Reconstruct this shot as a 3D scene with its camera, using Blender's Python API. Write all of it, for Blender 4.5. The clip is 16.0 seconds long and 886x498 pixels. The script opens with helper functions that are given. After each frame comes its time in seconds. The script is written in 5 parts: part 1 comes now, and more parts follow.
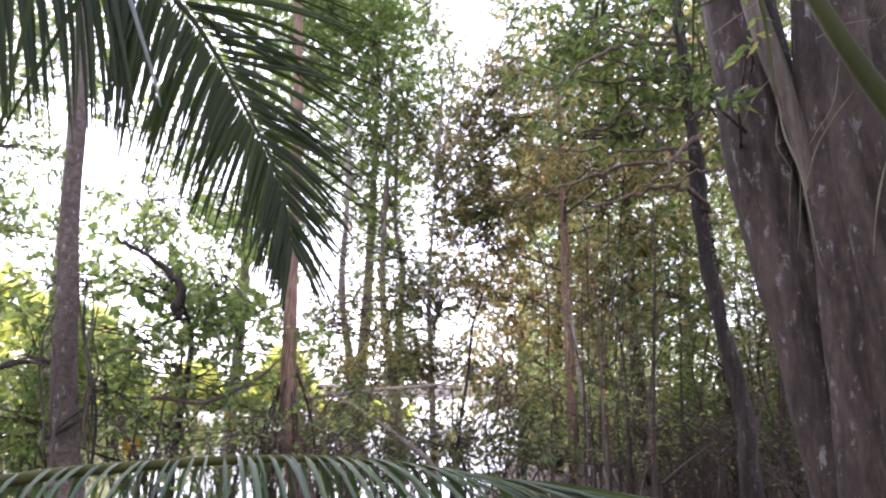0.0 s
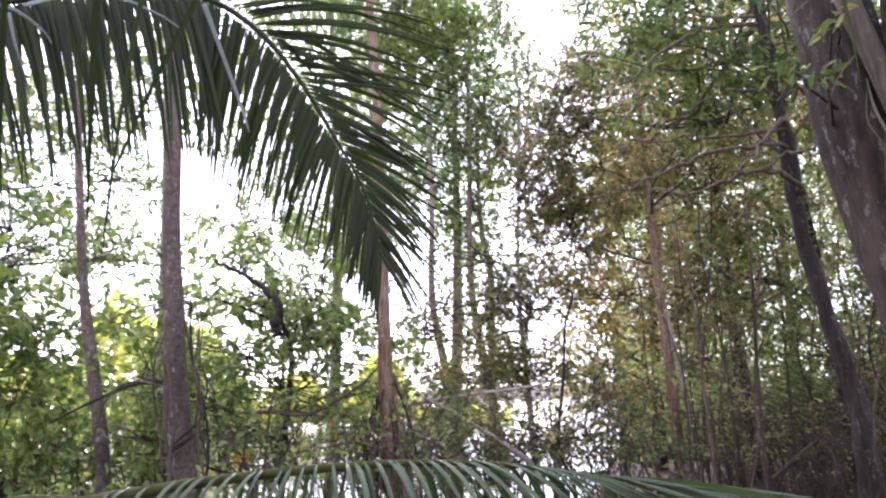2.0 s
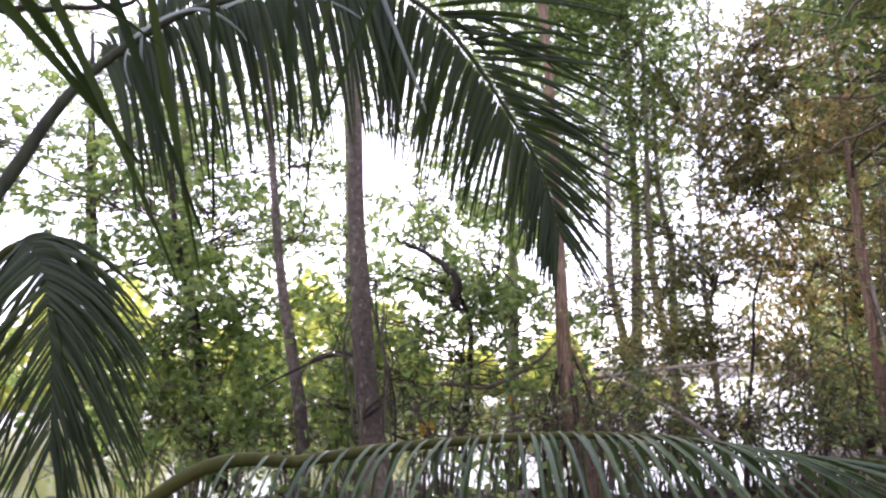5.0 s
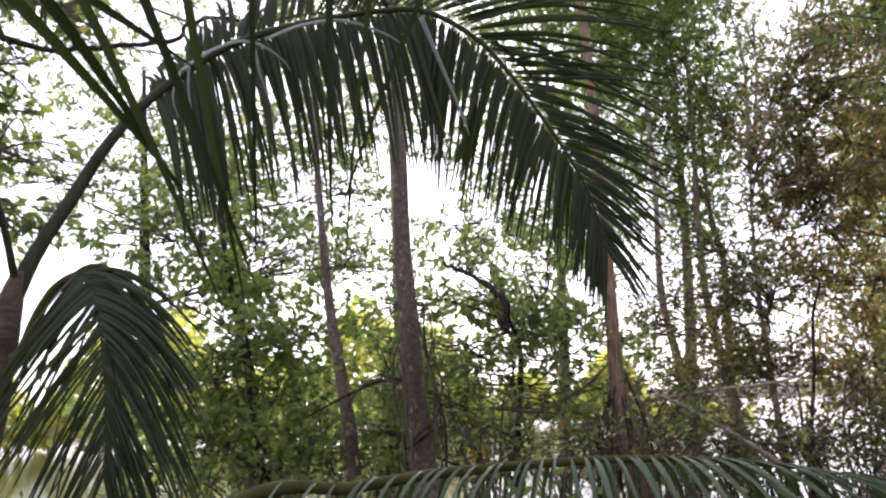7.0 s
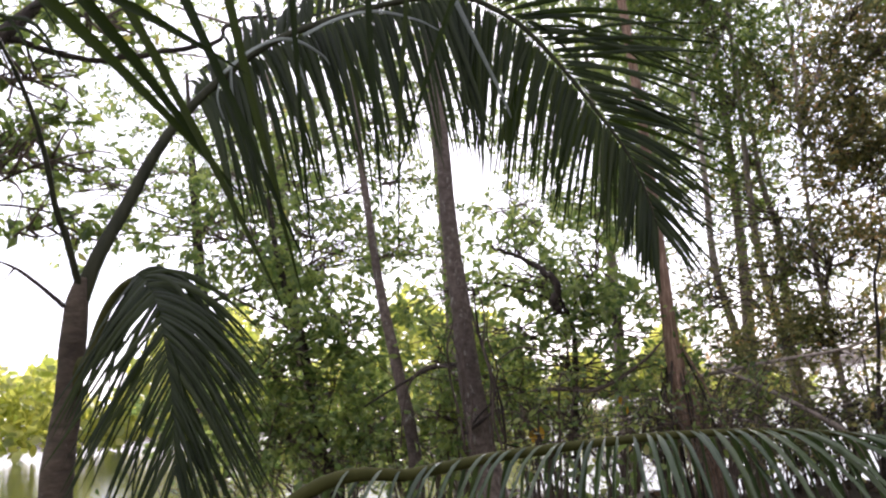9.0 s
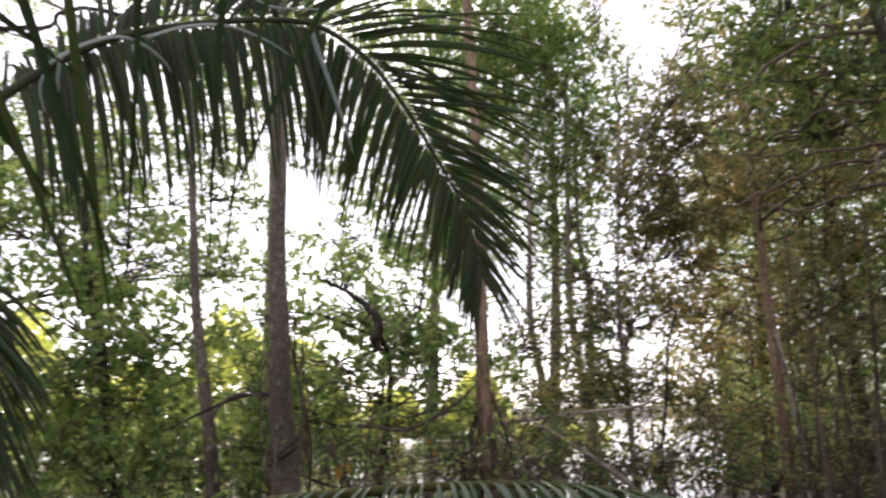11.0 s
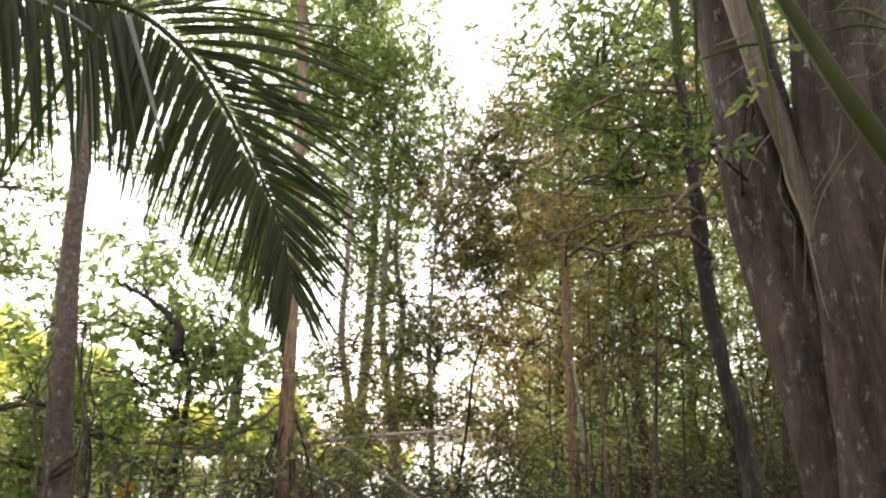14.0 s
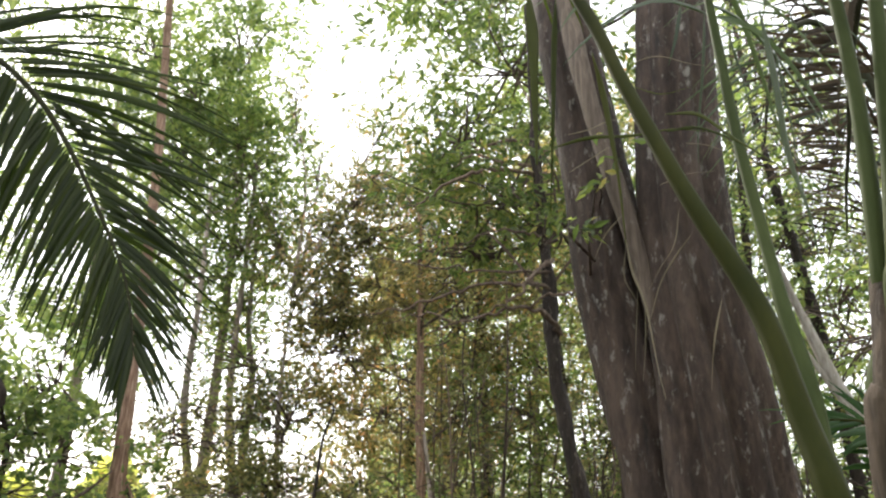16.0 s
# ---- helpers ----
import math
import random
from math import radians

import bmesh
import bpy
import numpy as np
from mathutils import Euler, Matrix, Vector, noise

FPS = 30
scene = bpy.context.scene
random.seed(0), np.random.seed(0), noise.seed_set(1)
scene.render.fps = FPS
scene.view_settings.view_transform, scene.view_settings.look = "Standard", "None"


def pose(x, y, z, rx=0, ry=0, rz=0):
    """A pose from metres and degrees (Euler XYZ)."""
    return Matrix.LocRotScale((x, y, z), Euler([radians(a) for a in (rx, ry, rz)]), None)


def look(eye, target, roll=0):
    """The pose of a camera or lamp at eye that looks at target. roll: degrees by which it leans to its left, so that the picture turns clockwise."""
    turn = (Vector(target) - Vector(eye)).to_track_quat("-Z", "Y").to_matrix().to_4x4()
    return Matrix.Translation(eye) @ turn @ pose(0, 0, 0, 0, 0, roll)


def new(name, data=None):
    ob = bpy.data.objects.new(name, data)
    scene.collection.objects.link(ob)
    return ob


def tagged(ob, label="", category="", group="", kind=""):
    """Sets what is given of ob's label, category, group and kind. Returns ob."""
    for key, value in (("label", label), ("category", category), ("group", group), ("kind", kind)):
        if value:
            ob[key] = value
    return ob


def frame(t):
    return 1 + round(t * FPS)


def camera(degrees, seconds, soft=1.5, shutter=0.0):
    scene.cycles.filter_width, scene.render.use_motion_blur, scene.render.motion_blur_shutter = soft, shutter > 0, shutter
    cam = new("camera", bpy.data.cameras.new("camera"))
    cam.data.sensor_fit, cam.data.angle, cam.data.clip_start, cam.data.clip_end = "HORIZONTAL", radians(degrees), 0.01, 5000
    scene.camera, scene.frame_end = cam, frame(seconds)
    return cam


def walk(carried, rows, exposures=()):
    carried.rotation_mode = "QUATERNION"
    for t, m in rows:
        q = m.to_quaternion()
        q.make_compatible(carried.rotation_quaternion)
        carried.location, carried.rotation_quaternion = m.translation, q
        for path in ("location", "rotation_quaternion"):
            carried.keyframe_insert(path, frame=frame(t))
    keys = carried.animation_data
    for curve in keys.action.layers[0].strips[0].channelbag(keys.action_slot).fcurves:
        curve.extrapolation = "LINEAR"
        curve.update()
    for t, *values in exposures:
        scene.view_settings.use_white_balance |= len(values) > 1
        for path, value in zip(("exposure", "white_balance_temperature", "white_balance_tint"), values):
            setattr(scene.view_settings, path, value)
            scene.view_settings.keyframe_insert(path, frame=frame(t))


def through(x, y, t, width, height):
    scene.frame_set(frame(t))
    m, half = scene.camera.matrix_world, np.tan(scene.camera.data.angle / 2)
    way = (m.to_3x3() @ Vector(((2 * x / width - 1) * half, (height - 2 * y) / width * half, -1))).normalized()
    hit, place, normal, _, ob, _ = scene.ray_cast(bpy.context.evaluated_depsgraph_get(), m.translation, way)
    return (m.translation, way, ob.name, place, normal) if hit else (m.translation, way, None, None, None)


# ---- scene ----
cam = camera(58.5, 16.0, soft=2.25, shutter=0.35)

PATH = [
    (0, (0.0, 0.0, 1.6), (0.0, 1.97, 1.947), 0.0),
    (0.5, (0.003, -0.014, 1.595), (-0.056, 1.957, 1.927), -0.6),
    (1, (0.005, -0.024, 1.591), (-0.098, 1.948, 1.907), -1.5),
    (1.5, (0.005, -0.039, 1.59), (-0.153, 1.927, 1.921), -1.8),
    (2, (0.001, -0.046, 1.597), (-0.217, 1.909, 1.958), -2.7),
    (2.5, (0.0, -0.079, 1.598), (-0.315, 1.853, 2.012), -2.6),
    (3, (-0.003, -0.09, 1.596), (-0.405, 1.826, 2.002), -2.3),
    (3.5, (-0.007, -0.087, 1.597), (-0.433, 1.822, 2.015), -2.1),
    (4, (-0.007, -0.103, 1.599), (-0.504, 1.788, 2.02), -2.0),
    (4.5, (-0.004, -0.108, 1.6), (-0.534, 1.777, 2.006), -2.1),
    (5, (-0.011, -0.072, 1.59), (-0.66, 1.793, 1.907), -1.9),
    (7.3, (-0.018, -0.035, 1.584), (-0.803, 1.758, 1.994), -3.6),
    (7.5, (-0.017, -0.035, 1.581), (-0.81, 1.75, 2.012), -5.0),
    (8, (-0.024, -0.03, 1.584), (-0.859, 1.75, 1.951), -5.6),
    (8.2, (-0.021, -0.033, 1.584), (-0.897, 1.728, 1.946), -6.0),
    (10.3, (-0.055, -0.066, 1.598), (-0.831, 1.747, 1.936), -2.3),
    (10.5, (-0.064, -0.042, 1.6), (-0.792, 1.784, 1.964), -2.0),
    (11, (-0.021, -0.06, 1.609), (-0.475, 1.845, 2.018), -1.3),
    (11.5, (-0.008, -0.052, 1.608), (-0.275, 1.888, 2.013), 1.0),
    (12, (-0.011, -0.049, 1.607), (-0.142, 1.91, 1.987), 1.2),
    (12.5, (-0.002, -0.024, 1.607), (-0.056, 1.934, 2.013), 0.8),
    (13, (-0.005, -0.032, 1.613), (-0.034, 1.919, 2.054), 0.7),
    (13.5, (-0.006, -0.039, 1.614), (-0.036, 1.913, 2.05), 0.6),
    (14, (-0.003, 0.016, 1.62), (-0.005, 1.964, 2.073), 0.4),
    (14.5, (-0.004, 0.05, 1.625), (0.084, 1.991, 2.1), 0.4),
    (15, (-0.003, 0.018, 1.623), (0.183, 1.938, 2.149), 0.2),
    (15.5, (-0.003, -0.009, 1.623), (0.285, 1.886, 2.193), 0.2),
    (16, (-0.005, 0.017, 1.63), (0.343, 1.888, 2.247), 0.3),
]
walk(cam, [(t, look(eye, target, roll)) for t, eye, target, roll in PATH],
     exposures=[(0, 2.06, 5780, 30), (2.4, 2.06, 5780, 29), (3.2, 2.01, 5780, 28), (4.5, 1.69, 5830, 28), (5.0, 1.77, 5880, 28), (7.5, 1.17, 6210, 24), (10.5, 1.25, 6280, 22), (11.5, 1.31, 6540, 20), (12.2, 1.45, 6710, 18), (13.0, 1.69, 6930, 15), (14.2, 1.82, 6870, 13), (16, 1.85, 6630, 10)])

# ---- light: hazy low sun behind the wood, bright sky ----
SUN_AZIMUTH, SUN_HEIGHT = -24.0, 36.0      # degrees to the right of +y, degrees up
world = bpy.data.worlds.new("world")
scene.world = world
world.use_nodes = True
sky = world.node_tree.nodes.new("ShaderNodeTexSky")
sky.sky_type, sky.sun_disc = "NISHITA", False
sky.sun_elevation, sky.sun_rotation = radians(SUN_HEIGHT), radians(SUN_AZIMUTH)
sky.air_density, sky.dust_density, sky.ozone_density = 1.0, 1.2, 1.0
background = world.node_tree.nodes["Background"]
background.inputs["Strength"].default_value = 0.15
haze = world.node_tree.nodes.new("ShaderNodeHueSaturation")
haze.inputs["Saturation"].default_value = 0.45
world.node_tree.links.new(sky.outputs["Color"], haze.inputs["Color"])
veil = world.node_tree.nodes.new("ShaderNodeMix")      # thin high cloud evens out the sky
veil.data_type = "RGBA"
veil.inputs[0].default_value = 0.6
veil.inputs[7].default_value = (6.0, 6.1, 6.2, 1)
world.node_tree.links.new(haze.outputs["Color"], veil.inputs[6])
world.node_tree.links.new(veil.outputs[2], background.inputs["Color"])
sun = new("sun", bpy.data.lights.new("sun", "SUN"))
sun.data.energy, sun.data.angle, sun.data.color = 2.2, radians(6), (1.0, 0.94, 0.86)
aim = Vector((math.sin(radians(SUN_AZIMUTH)) * math.cos(radians(SUN_HEIGHT)), math.cos(radians(SUN_AZIMUTH)) * math.cos(radians(SUN_HEIGHT)), math.sin(radians(SUN_HEIGHT))))
sun.matrix_world = look(aim * 60, (0, 0, 0))


# ---- materials ----
def material(name, rough=0.6):
    m = bpy.data.materials.new(name)
    m.use_nodes = True
    b = m.node_tree.nodes["Principled BSDF"]
    b.inputs["Roughness"].default_value = rough
    return m, m.node_tree.nodes, m.node_tree.links, b


def ramp(nodes, stops):
    r = nodes.new("ShaderNodeValToRGB")
    r.color_ramp.elements[0].position, r.color_ramp.elements[0].color = stops[0][0], (*stops[0][1], 1)
    r.color_ramp.elements[1].position, r.color_ramp.elements[1].color = stops[-1][0], (*stops[-1][1], 1)
    for at, c in stops[1:-1]:
        r.color_ramp.elements.new(at).color = (*c, 1)
    return r


def noise_node(nodes, links, scale, detail=4.0, stretch=None, rough=0.6):
    n = nodes.new("ShaderNodeTexNoise")
    n.inputs["Scale"].default_value, n.inputs["Detail"].default_value, n.inputs["Roughness"].default_value = scale, detail, rough
    coord = nodes.new("ShaderNodeNewGeometry")
    if stretch:
        mp = nodes.new("ShaderNodeMapping")
        mp.inputs["Scale"].default_value = stretch
        links.new(coord.outputs["Position"], mp.inputs["Vector"])
        links.new(mp.outputs["Vector"], n.inputs["Vector"])
    else:
        links.new(coord.outputs["Position"], n.inputs["Vector"])
    return n


def mix(nodes, links, fac, a, b, kind="MIX"):
    m = nodes.new("ShaderNodeMix")
    m.data_type, m.blend_type = "RGBA", kind
    for socket, value in ((m.inputs[0], fac), (m.inputs[6], a), (m.inputs[7], b)):
        if hasattr(value, "links"):
            links.new(value, socket)
        elif isinstance(value, tuple):
            socket.default_value = (*value, 1)
        else:
            socket.default_value = value
    return m.outputs[2]


def bump(nodes, links, b, height, strength, distance=0.02):
    n = nodes.new("ShaderNodeBump")
    n.inputs["Strength"].default_value, n.inputs["Distance"].default_value = strength, distance
    links.new(height, n.inputs["Height"])
    links.new(n.outputs["Normal"], b.inputs["Normal"])


def bark(name, dark, mid, light, spots=0.0, spot_colour=(0.5, 0.5, 0.47), grain=(9, 9, 1.6), scale=4.0, sheets=None):
    m, nodes, links, b = material(name, 0.85)
    fine = noise_node(nodes, links, scale, 6, grain, 0.65)
    broad = noise_node(nodes, links, 0.9, 3, (1, 1, 0.5))
    base = ramp(nodes, [(0.3, dark), (0.5, mid), (0.72, light)])
    links.new(fine.outputs["Fac"], base.inputs["Fac"])
    tone = ramp(nodes, [(0.3, (0.5, 0.48, 0.46)), (0.7, (1.2, 1.18, 1.15))])
    links.new(broad.outputs["Fac"], tone.inputs["Fac"])
    colour = mix(nodes, links, 1.0, base.outputs["Color"], tone.outputs["Color"], "MULTIPLY")
    if spots:
        blot = noise_node(nodes, links, 13.0, 5, (1.25, 1.25, 0.5), 0.78)
        mask = ramp(nodes, [(0.66 - 0.1 * spots, (0, 0, 0)), (0.72 - 0.08 * spots, (1, 1, 1))])
        links.new(blot.outputs["Fac"], mask.inputs["Fac"])
        colour = mix(nodes, links, mask.outputs["Color"], colour, spot_colour)
    if sheets:
        sheet = noise_node(nodes, links, 2.6, 7, (1.6, 1.6, 0.45), 0.7)
        mask = ramp(nodes, [(0.5, (0, 0, 0)), (0.72, (0.65, 0.65, 0.65))])
        links.new(sheet.outputs["Fac"], mask.inputs["Fac"])
        colour = mix(nodes, links, mask.outputs["Color"], colour, sheets)
    links.new(colour, b.inputs["Base Color"])
    bump(nodes, links, b, fine.outputs["Fac"], 0.7, 0.03)
    return m


def leaf_material(name, stops, glow, through=0.45, rough=0.42, per_object=False, gloss=0.5):
    """Leaf blade: glossy upper side, light passing through it; colour varies from leaf to leaf."""
    m, nodes, links, b = material(name, rough)
    b.inputs["Specular IOR Level"].default_value = gloss
    if per_object:
        vary = nodes.new("ShaderNodeObjectInfo").outputs["Random"]
    else:
        vary = nodes.new("ShaderNodeNewGeometry").outputs["Random Per Island"]
    tint = ramp(nodes, stops)
    links.new(vary, tint.inputs["Fac"])
    patch = noise_node(nodes, links, 0.7, 3)
    tone = ramp(nodes, [(0.3, (0.7, 0.72, 0.66)), (0.7, (1.2, 1.15, 1.0))])
    links.new(patch.outputs["Fac"], tone.inputs["Fac"])
    colour = mix(nodes, links, 1.0, tint.outputs["Color"], tone.outputs["Color"], "MULTIPLY")
    links.new(colour, b.inputs["Base Color"])
    back = nodes.new("ShaderNodeBsdfTranslucent")
    links.new(mix(nodes, links, 1.0, colour, glow, "MULTIPLY"), back.inputs["Color"])
    blend = nodes.new("ShaderNodeMixShader")
    blend.inputs[0].default_value = through
    links.new(b.outputs[0], blend.inputs[1])
    links.new(back.outputs[0], blend.inputs[2])
    links.new(blend.outputs[0], nodes["Material Output"].inputs["Surface"])
    return m


BARK_BROWN = bark("bark_brown", (0.011, 0.0062, 0.0042), (0.040, 0.025, 0.0175), (0.088, 0.057, 0.041), 0.85, (0.2, 0.185, 0.165), (7, 7, 2.0), 3.4, sheets=(0.105, 0.073, 0.055))
BARK_TAN = bark("bark_tan", (0.06, 0.045, 0.035), (0.14, 0.108, 0.084), (0.24, 0.19, 0.15), 0.3, (0.22, 0.2, 0.17), (12, 12, 0.7), 3.0)
BARK_DARK = bark("bark_dark", (0.012, 0.008, 0.006), (0.032, 0.022, 0.016), (0.068, 0.050, 0.038), 0.8, (0.150, 0.124, 0.098))
BARK_GREY = bark("bark_grey", (0.06, 0.043, 0.035), (0.13, 0.098, 0.082), (0.22, 0.175, 0.15), 0.8, (0.34, 0.32, 0.28), (3.5, 3.5, 4.5))
BARK_RED = bark("bark_red", (0.085, 0.048, 0.031), (0.25, 0.152, 0.104), (0.46, 0.33, 0.245), 0.3, (0.3, 0.25, 0.2), (16, 16, 1.2), 3.0)
BARK_PALE = bark("bark_pale", (0.2, 0.16, 0.13), (0.34, 0.28, 0.24), (0.48, 0.42, 0.37), 0.3)
DEAD_WOOD = bark("dead_wood", (0.3, 0.27, 0.23), (0.46, 0.43, 0.38), (0.6, 0.57, 0.52), 0.2)
# stem colour lowered to stand in for shade near the forest floor
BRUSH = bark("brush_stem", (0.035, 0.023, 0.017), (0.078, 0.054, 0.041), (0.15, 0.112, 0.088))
TWIG = bark("twig", (0.05, 0.035, 0.027), (0.115, 0.083, 0.066), (0.21, 0.163, 0.133))
BOUGH = bark("bare_bough", (0.085, 0.058, 0.042), (0.18, 0.128, 0.096), (0.29, 0.22, 0.175))
BARK_MOTTLED = bark("bark_mottled", (0.012, 0.008, 0.005), (0.032, 0.022, 0.016), (0.077, 0.056, 0.044), 1.0, (0.143, 0.113, 0.092))
LEAF = leaf_material("leaf_green", [(0, (0.038, 0.066, 0.026)), (0.5, (0.105, 0.158, 0.058)), (0.93, (0.19, 0.24, 0.085)), (1, (0.23, 0.22, 0.08))], (2.9, 2.75, 2.05), 0.48, 0.32)
LEAF_OLIVE = leaf_material("leaf_olive", [(0, (0.052, 0.068, 0.035)), (0.5, (0.15, 0.17, 0.084)), (0.93, (0.235, 0.23, 0.115)), (1, (0.33, 0.2, 0.115))], (2.8, 2.55, 1.95), 0.5, 0.32)
LEAF_RUSSET = leaf_material("leaf_russet", [(0, (0.055, 0.063, 0.033)), (0.5, (0.158, 0.163, 0.081)), (0.86, (0.235, 0.21, 0.107)), (1, (0.34, 0.2, 0.112))], (2.8, 2.5, 1.9), 0.5, 0.32)
# brighter copy of the leaf green; sunlight is mixed into its colour
LEAF_SUNLIT = leaf_material("leaf_sunlit", [(0, (0.052, 0.09, 0.034)), (0.5, (0.128, 0.182, 0.068)), (1, (0.215, 0.255, 0.095))], (2.75, 2.7, 2.05), 0.49, 0.35)
# darker copy of the leaf green, with crown shade put into its colour
LEAF_SHADED = leaf_material("leaf_shaded", [(0, (0.032, 0.055, 0.02)), (0.5, (0.088, 0.13, 0.046)), (0.93, (0.16, 0.2, 0.066)), (1, (0.23, 0.2, 0.07))], (2.75, 2.7, 1.95), 0.45, 0.32)
# far leaves: bright yellow tint carries the sunlight of the bank
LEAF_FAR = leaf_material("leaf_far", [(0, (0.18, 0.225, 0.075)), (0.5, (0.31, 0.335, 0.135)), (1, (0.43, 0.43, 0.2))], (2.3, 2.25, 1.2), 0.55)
LEAF_YELLOW = leaf_material("leaf_yellow", [(0, (0.5, 0.28, 0.03)), (1, (0.6, 0.36, 0.05))], (1.4, 1.3, 0.8))
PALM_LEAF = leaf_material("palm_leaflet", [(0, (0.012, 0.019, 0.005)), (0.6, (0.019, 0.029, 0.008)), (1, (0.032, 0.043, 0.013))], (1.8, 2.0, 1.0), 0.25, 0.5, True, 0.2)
LIMP_LEAF = leaf_material("limp_leaflet", [(0, (0.035, 0.048, 0.010)), (0.6, (0.055, 0.070, 0.016)), (1, (0.085, 0.095, 0.028))], (1.7, 1.8, 1.0), 0.35, 0.55, True, 0.2)
SEEDLING_LEAF = leaf_material("seedling_leaflet", [(0, (0.018, 0.05, 0.012)), (1, (0.04, 0.09, 0.022))], (1.6, 1.9, 1.0), 0.35, 0.5, True, 0.2)
HUSK_LEAF = leaf_material("husk_leaflet", [(0, (0.03, 0.024, 0.018)), (0.6, (0.085, 0.064, 0.045)), (1, (0.15, 0.115, 0.085))], (1.2, 1.1, 1.0), 0.2, 0.75, True, 0.15)
PALM_PALE = leaf_material("palm_leaflet_pale", [(0, (0.030, 0.053, 0.025)), (0.6, (0.047, 0.075, 0.034)), (1, (0.072, 0.098, 0.047))], (1.6, 1.8, 1.0), 0.2, 0.36, True)
LITTER = leaf_material("dead_leaf", [(0, (0.04, 0.026, 0.017)), (0.6, (0.09, 0.06, 0.04)), (1, (0.18, 0.13, 0.09))], (1.0, 0.9, 0.8), 0.15, 0.8)
# pale grey blade colour paints the sky's sheen on bent leaflets
SHEEN_LEAF = leaf_material("sheen_leaflet", [(0, (0.15, 0.175, 0.17)), (1, (0.25, 0.285, 0.28))], (1.0, 1.0, 1.0), 0.15, 0.4, True)
DRY_LEAF = leaf_material("dry_leaflet", [(0, (0.15, 0.13, 0.1)), (1, (0.25, 0.225, 0.18))], (1.3, 1.2, 1.0), 0.25, 0.7, True)


def petiole_material(name, low, high, gloss=0.3):
    m, nodes, links, b = material(name, 0.75 - gloss)
    b.inputs["Specular IOR Level"].default_value = gloss
    n = noise_node(nodes, links, 14, 4, (1, 1, 0.15))
    r = ramp(nodes, [(0.3, low), (0.7, high)])
    links.new(n.outputs["Fac"], r.inputs["Fac"])
    links.new(r.outputs["Color"], b.inputs["Base Color"])
    bump(nodes, links, b, n.outputs["Fac"], 0.15, 0.01)
    return m


# green stalk kept very dark, including the shade of the canopy overhead
PETIOLE = petiole_material("petiole_green", (0.018, 0.022, 0.003), (0.034, 0.036, 0.006), 0.1)
PETIOLE_PALE = petiole_material("petiole_pale", (0.034, 0.048, 0.014), (0.062, 0.078, 0.026), 0.12)
RACHIS = petiole_material("rachis_dark", (0.020, 0.021, 0.011), (0.042, 0.042, 0.022), 0.12)
RACHIS_OLIVE = petiole_material("rachis_olive", (0.040, 0.042, 0.011), (0.072, 0.070, 0.021), 0.1)
BOOT = bark("palm_boot", (0.035, 0.025, 0.016), (0.075, 0.053, 0.034), (0.13, 0.095, 0.065), 0.0)
STALK_BROWN = bark("palm_stem", (0.045, 0.032, 0.022), (0.095, 0.069, 0.048), (0.17, 0.128, 0.092), 0.3, (0.2, 0.17, 0.13), (2.5, 2.5, 7), 3.0)

GROUND, nodes, links, b = material("leaf_litter", 0.95)
n1, n2 = noise_node(nodes, links, 9, 6), noise_node(nodes, links, 0.8, 4)
r1 = ramp(nodes, [(0.3, (0.02, 0.014, 0.01)), (0.5, (0.06, 0.042, 0.03)), (0.7, (0.12, 0.09, 0.065))])
links.new(n1.outputs["Fac"], r1.inputs["Fac"])
r2 = ramp(nodes, [(0.35, (0.6, 0.58, 0.55)), (0.65, (1.1, 1.05, 1.0))])
links.new(n2.outputs["Fac"], r2.inputs["Fac"])
links.new(mix(nodes, links, 1.0, r1.outputs["Color"], r2.outputs["Color"], "MULTIPLY"), b.inputs["Base Color"])
bump(nodes, links, b, n1.outputs["Fac"], 1.0, 0.06)

WATER, nodes, links, b = material("water", 0.06)
b.inputs["Base Color"].default_value = (0.03, 0.035, 0.02, 1)
b.inputs["IOR"].default_value = 1.33
n1 = noise_node(nodes, links, 1.6, 3, (1, 2.5, 1))
bump(nodes, links, b, n1.outputs["Fac"], 0.25, 0.05)


# ---- mesh helpers ----
def mesh_ob(name, verts, faces, mat, parent=None, label="", smooth=True):
    me = bpy.data.meshes.new(name)
    me.from_pydata([tuple(v) for v in np.asarray(verts).tolist()], [], faces if isinstance(faces, list) else np.asarray(faces).tolist())
    me.materials.append(mat)
    if smooth:
        me.shade_smooth()
    ob = new(name, me)
    if parent:
        ob.parent = parent
    if label:
        ob["label"] = label
    return ob


def thing(name, at, label, category, group="", kind=""):
    ob = new(name)
    ob.location = at
    bpy.context.view_layer.update()
    return tagged(ob, label, category, group, kind)


def smooth_path(points, radii, per=6):
    """A curve through the points (Catmull-Rom) with radii between."""
    p = np.array(points, float)
    r = np.array(radii, float)
    p = np.vstack([2 * p[0] - p[1], p, 2 * p[-1] - p[-2]])
    out, rad = [], []
    for i in range(1, len(p) - 2):
        for k in range(per):
            t = k / per
            a, b_, c, d = p[i - 1], p[i], p[i + 1], p[i + 2]
            out.append(0.5 * (2 * b_ + (c - a) * t + (2 * a - 5 * b_ + 4 * c - d) * t * t + (3 * b_ - a - 3 * c + d) * t ** 3))
            rad.append(r[i - 1] * (1 - t) + r[i] * t)
    out.append(p[-2])
    rad.append(r[-1])
    return np.array(out), np.array(rad)


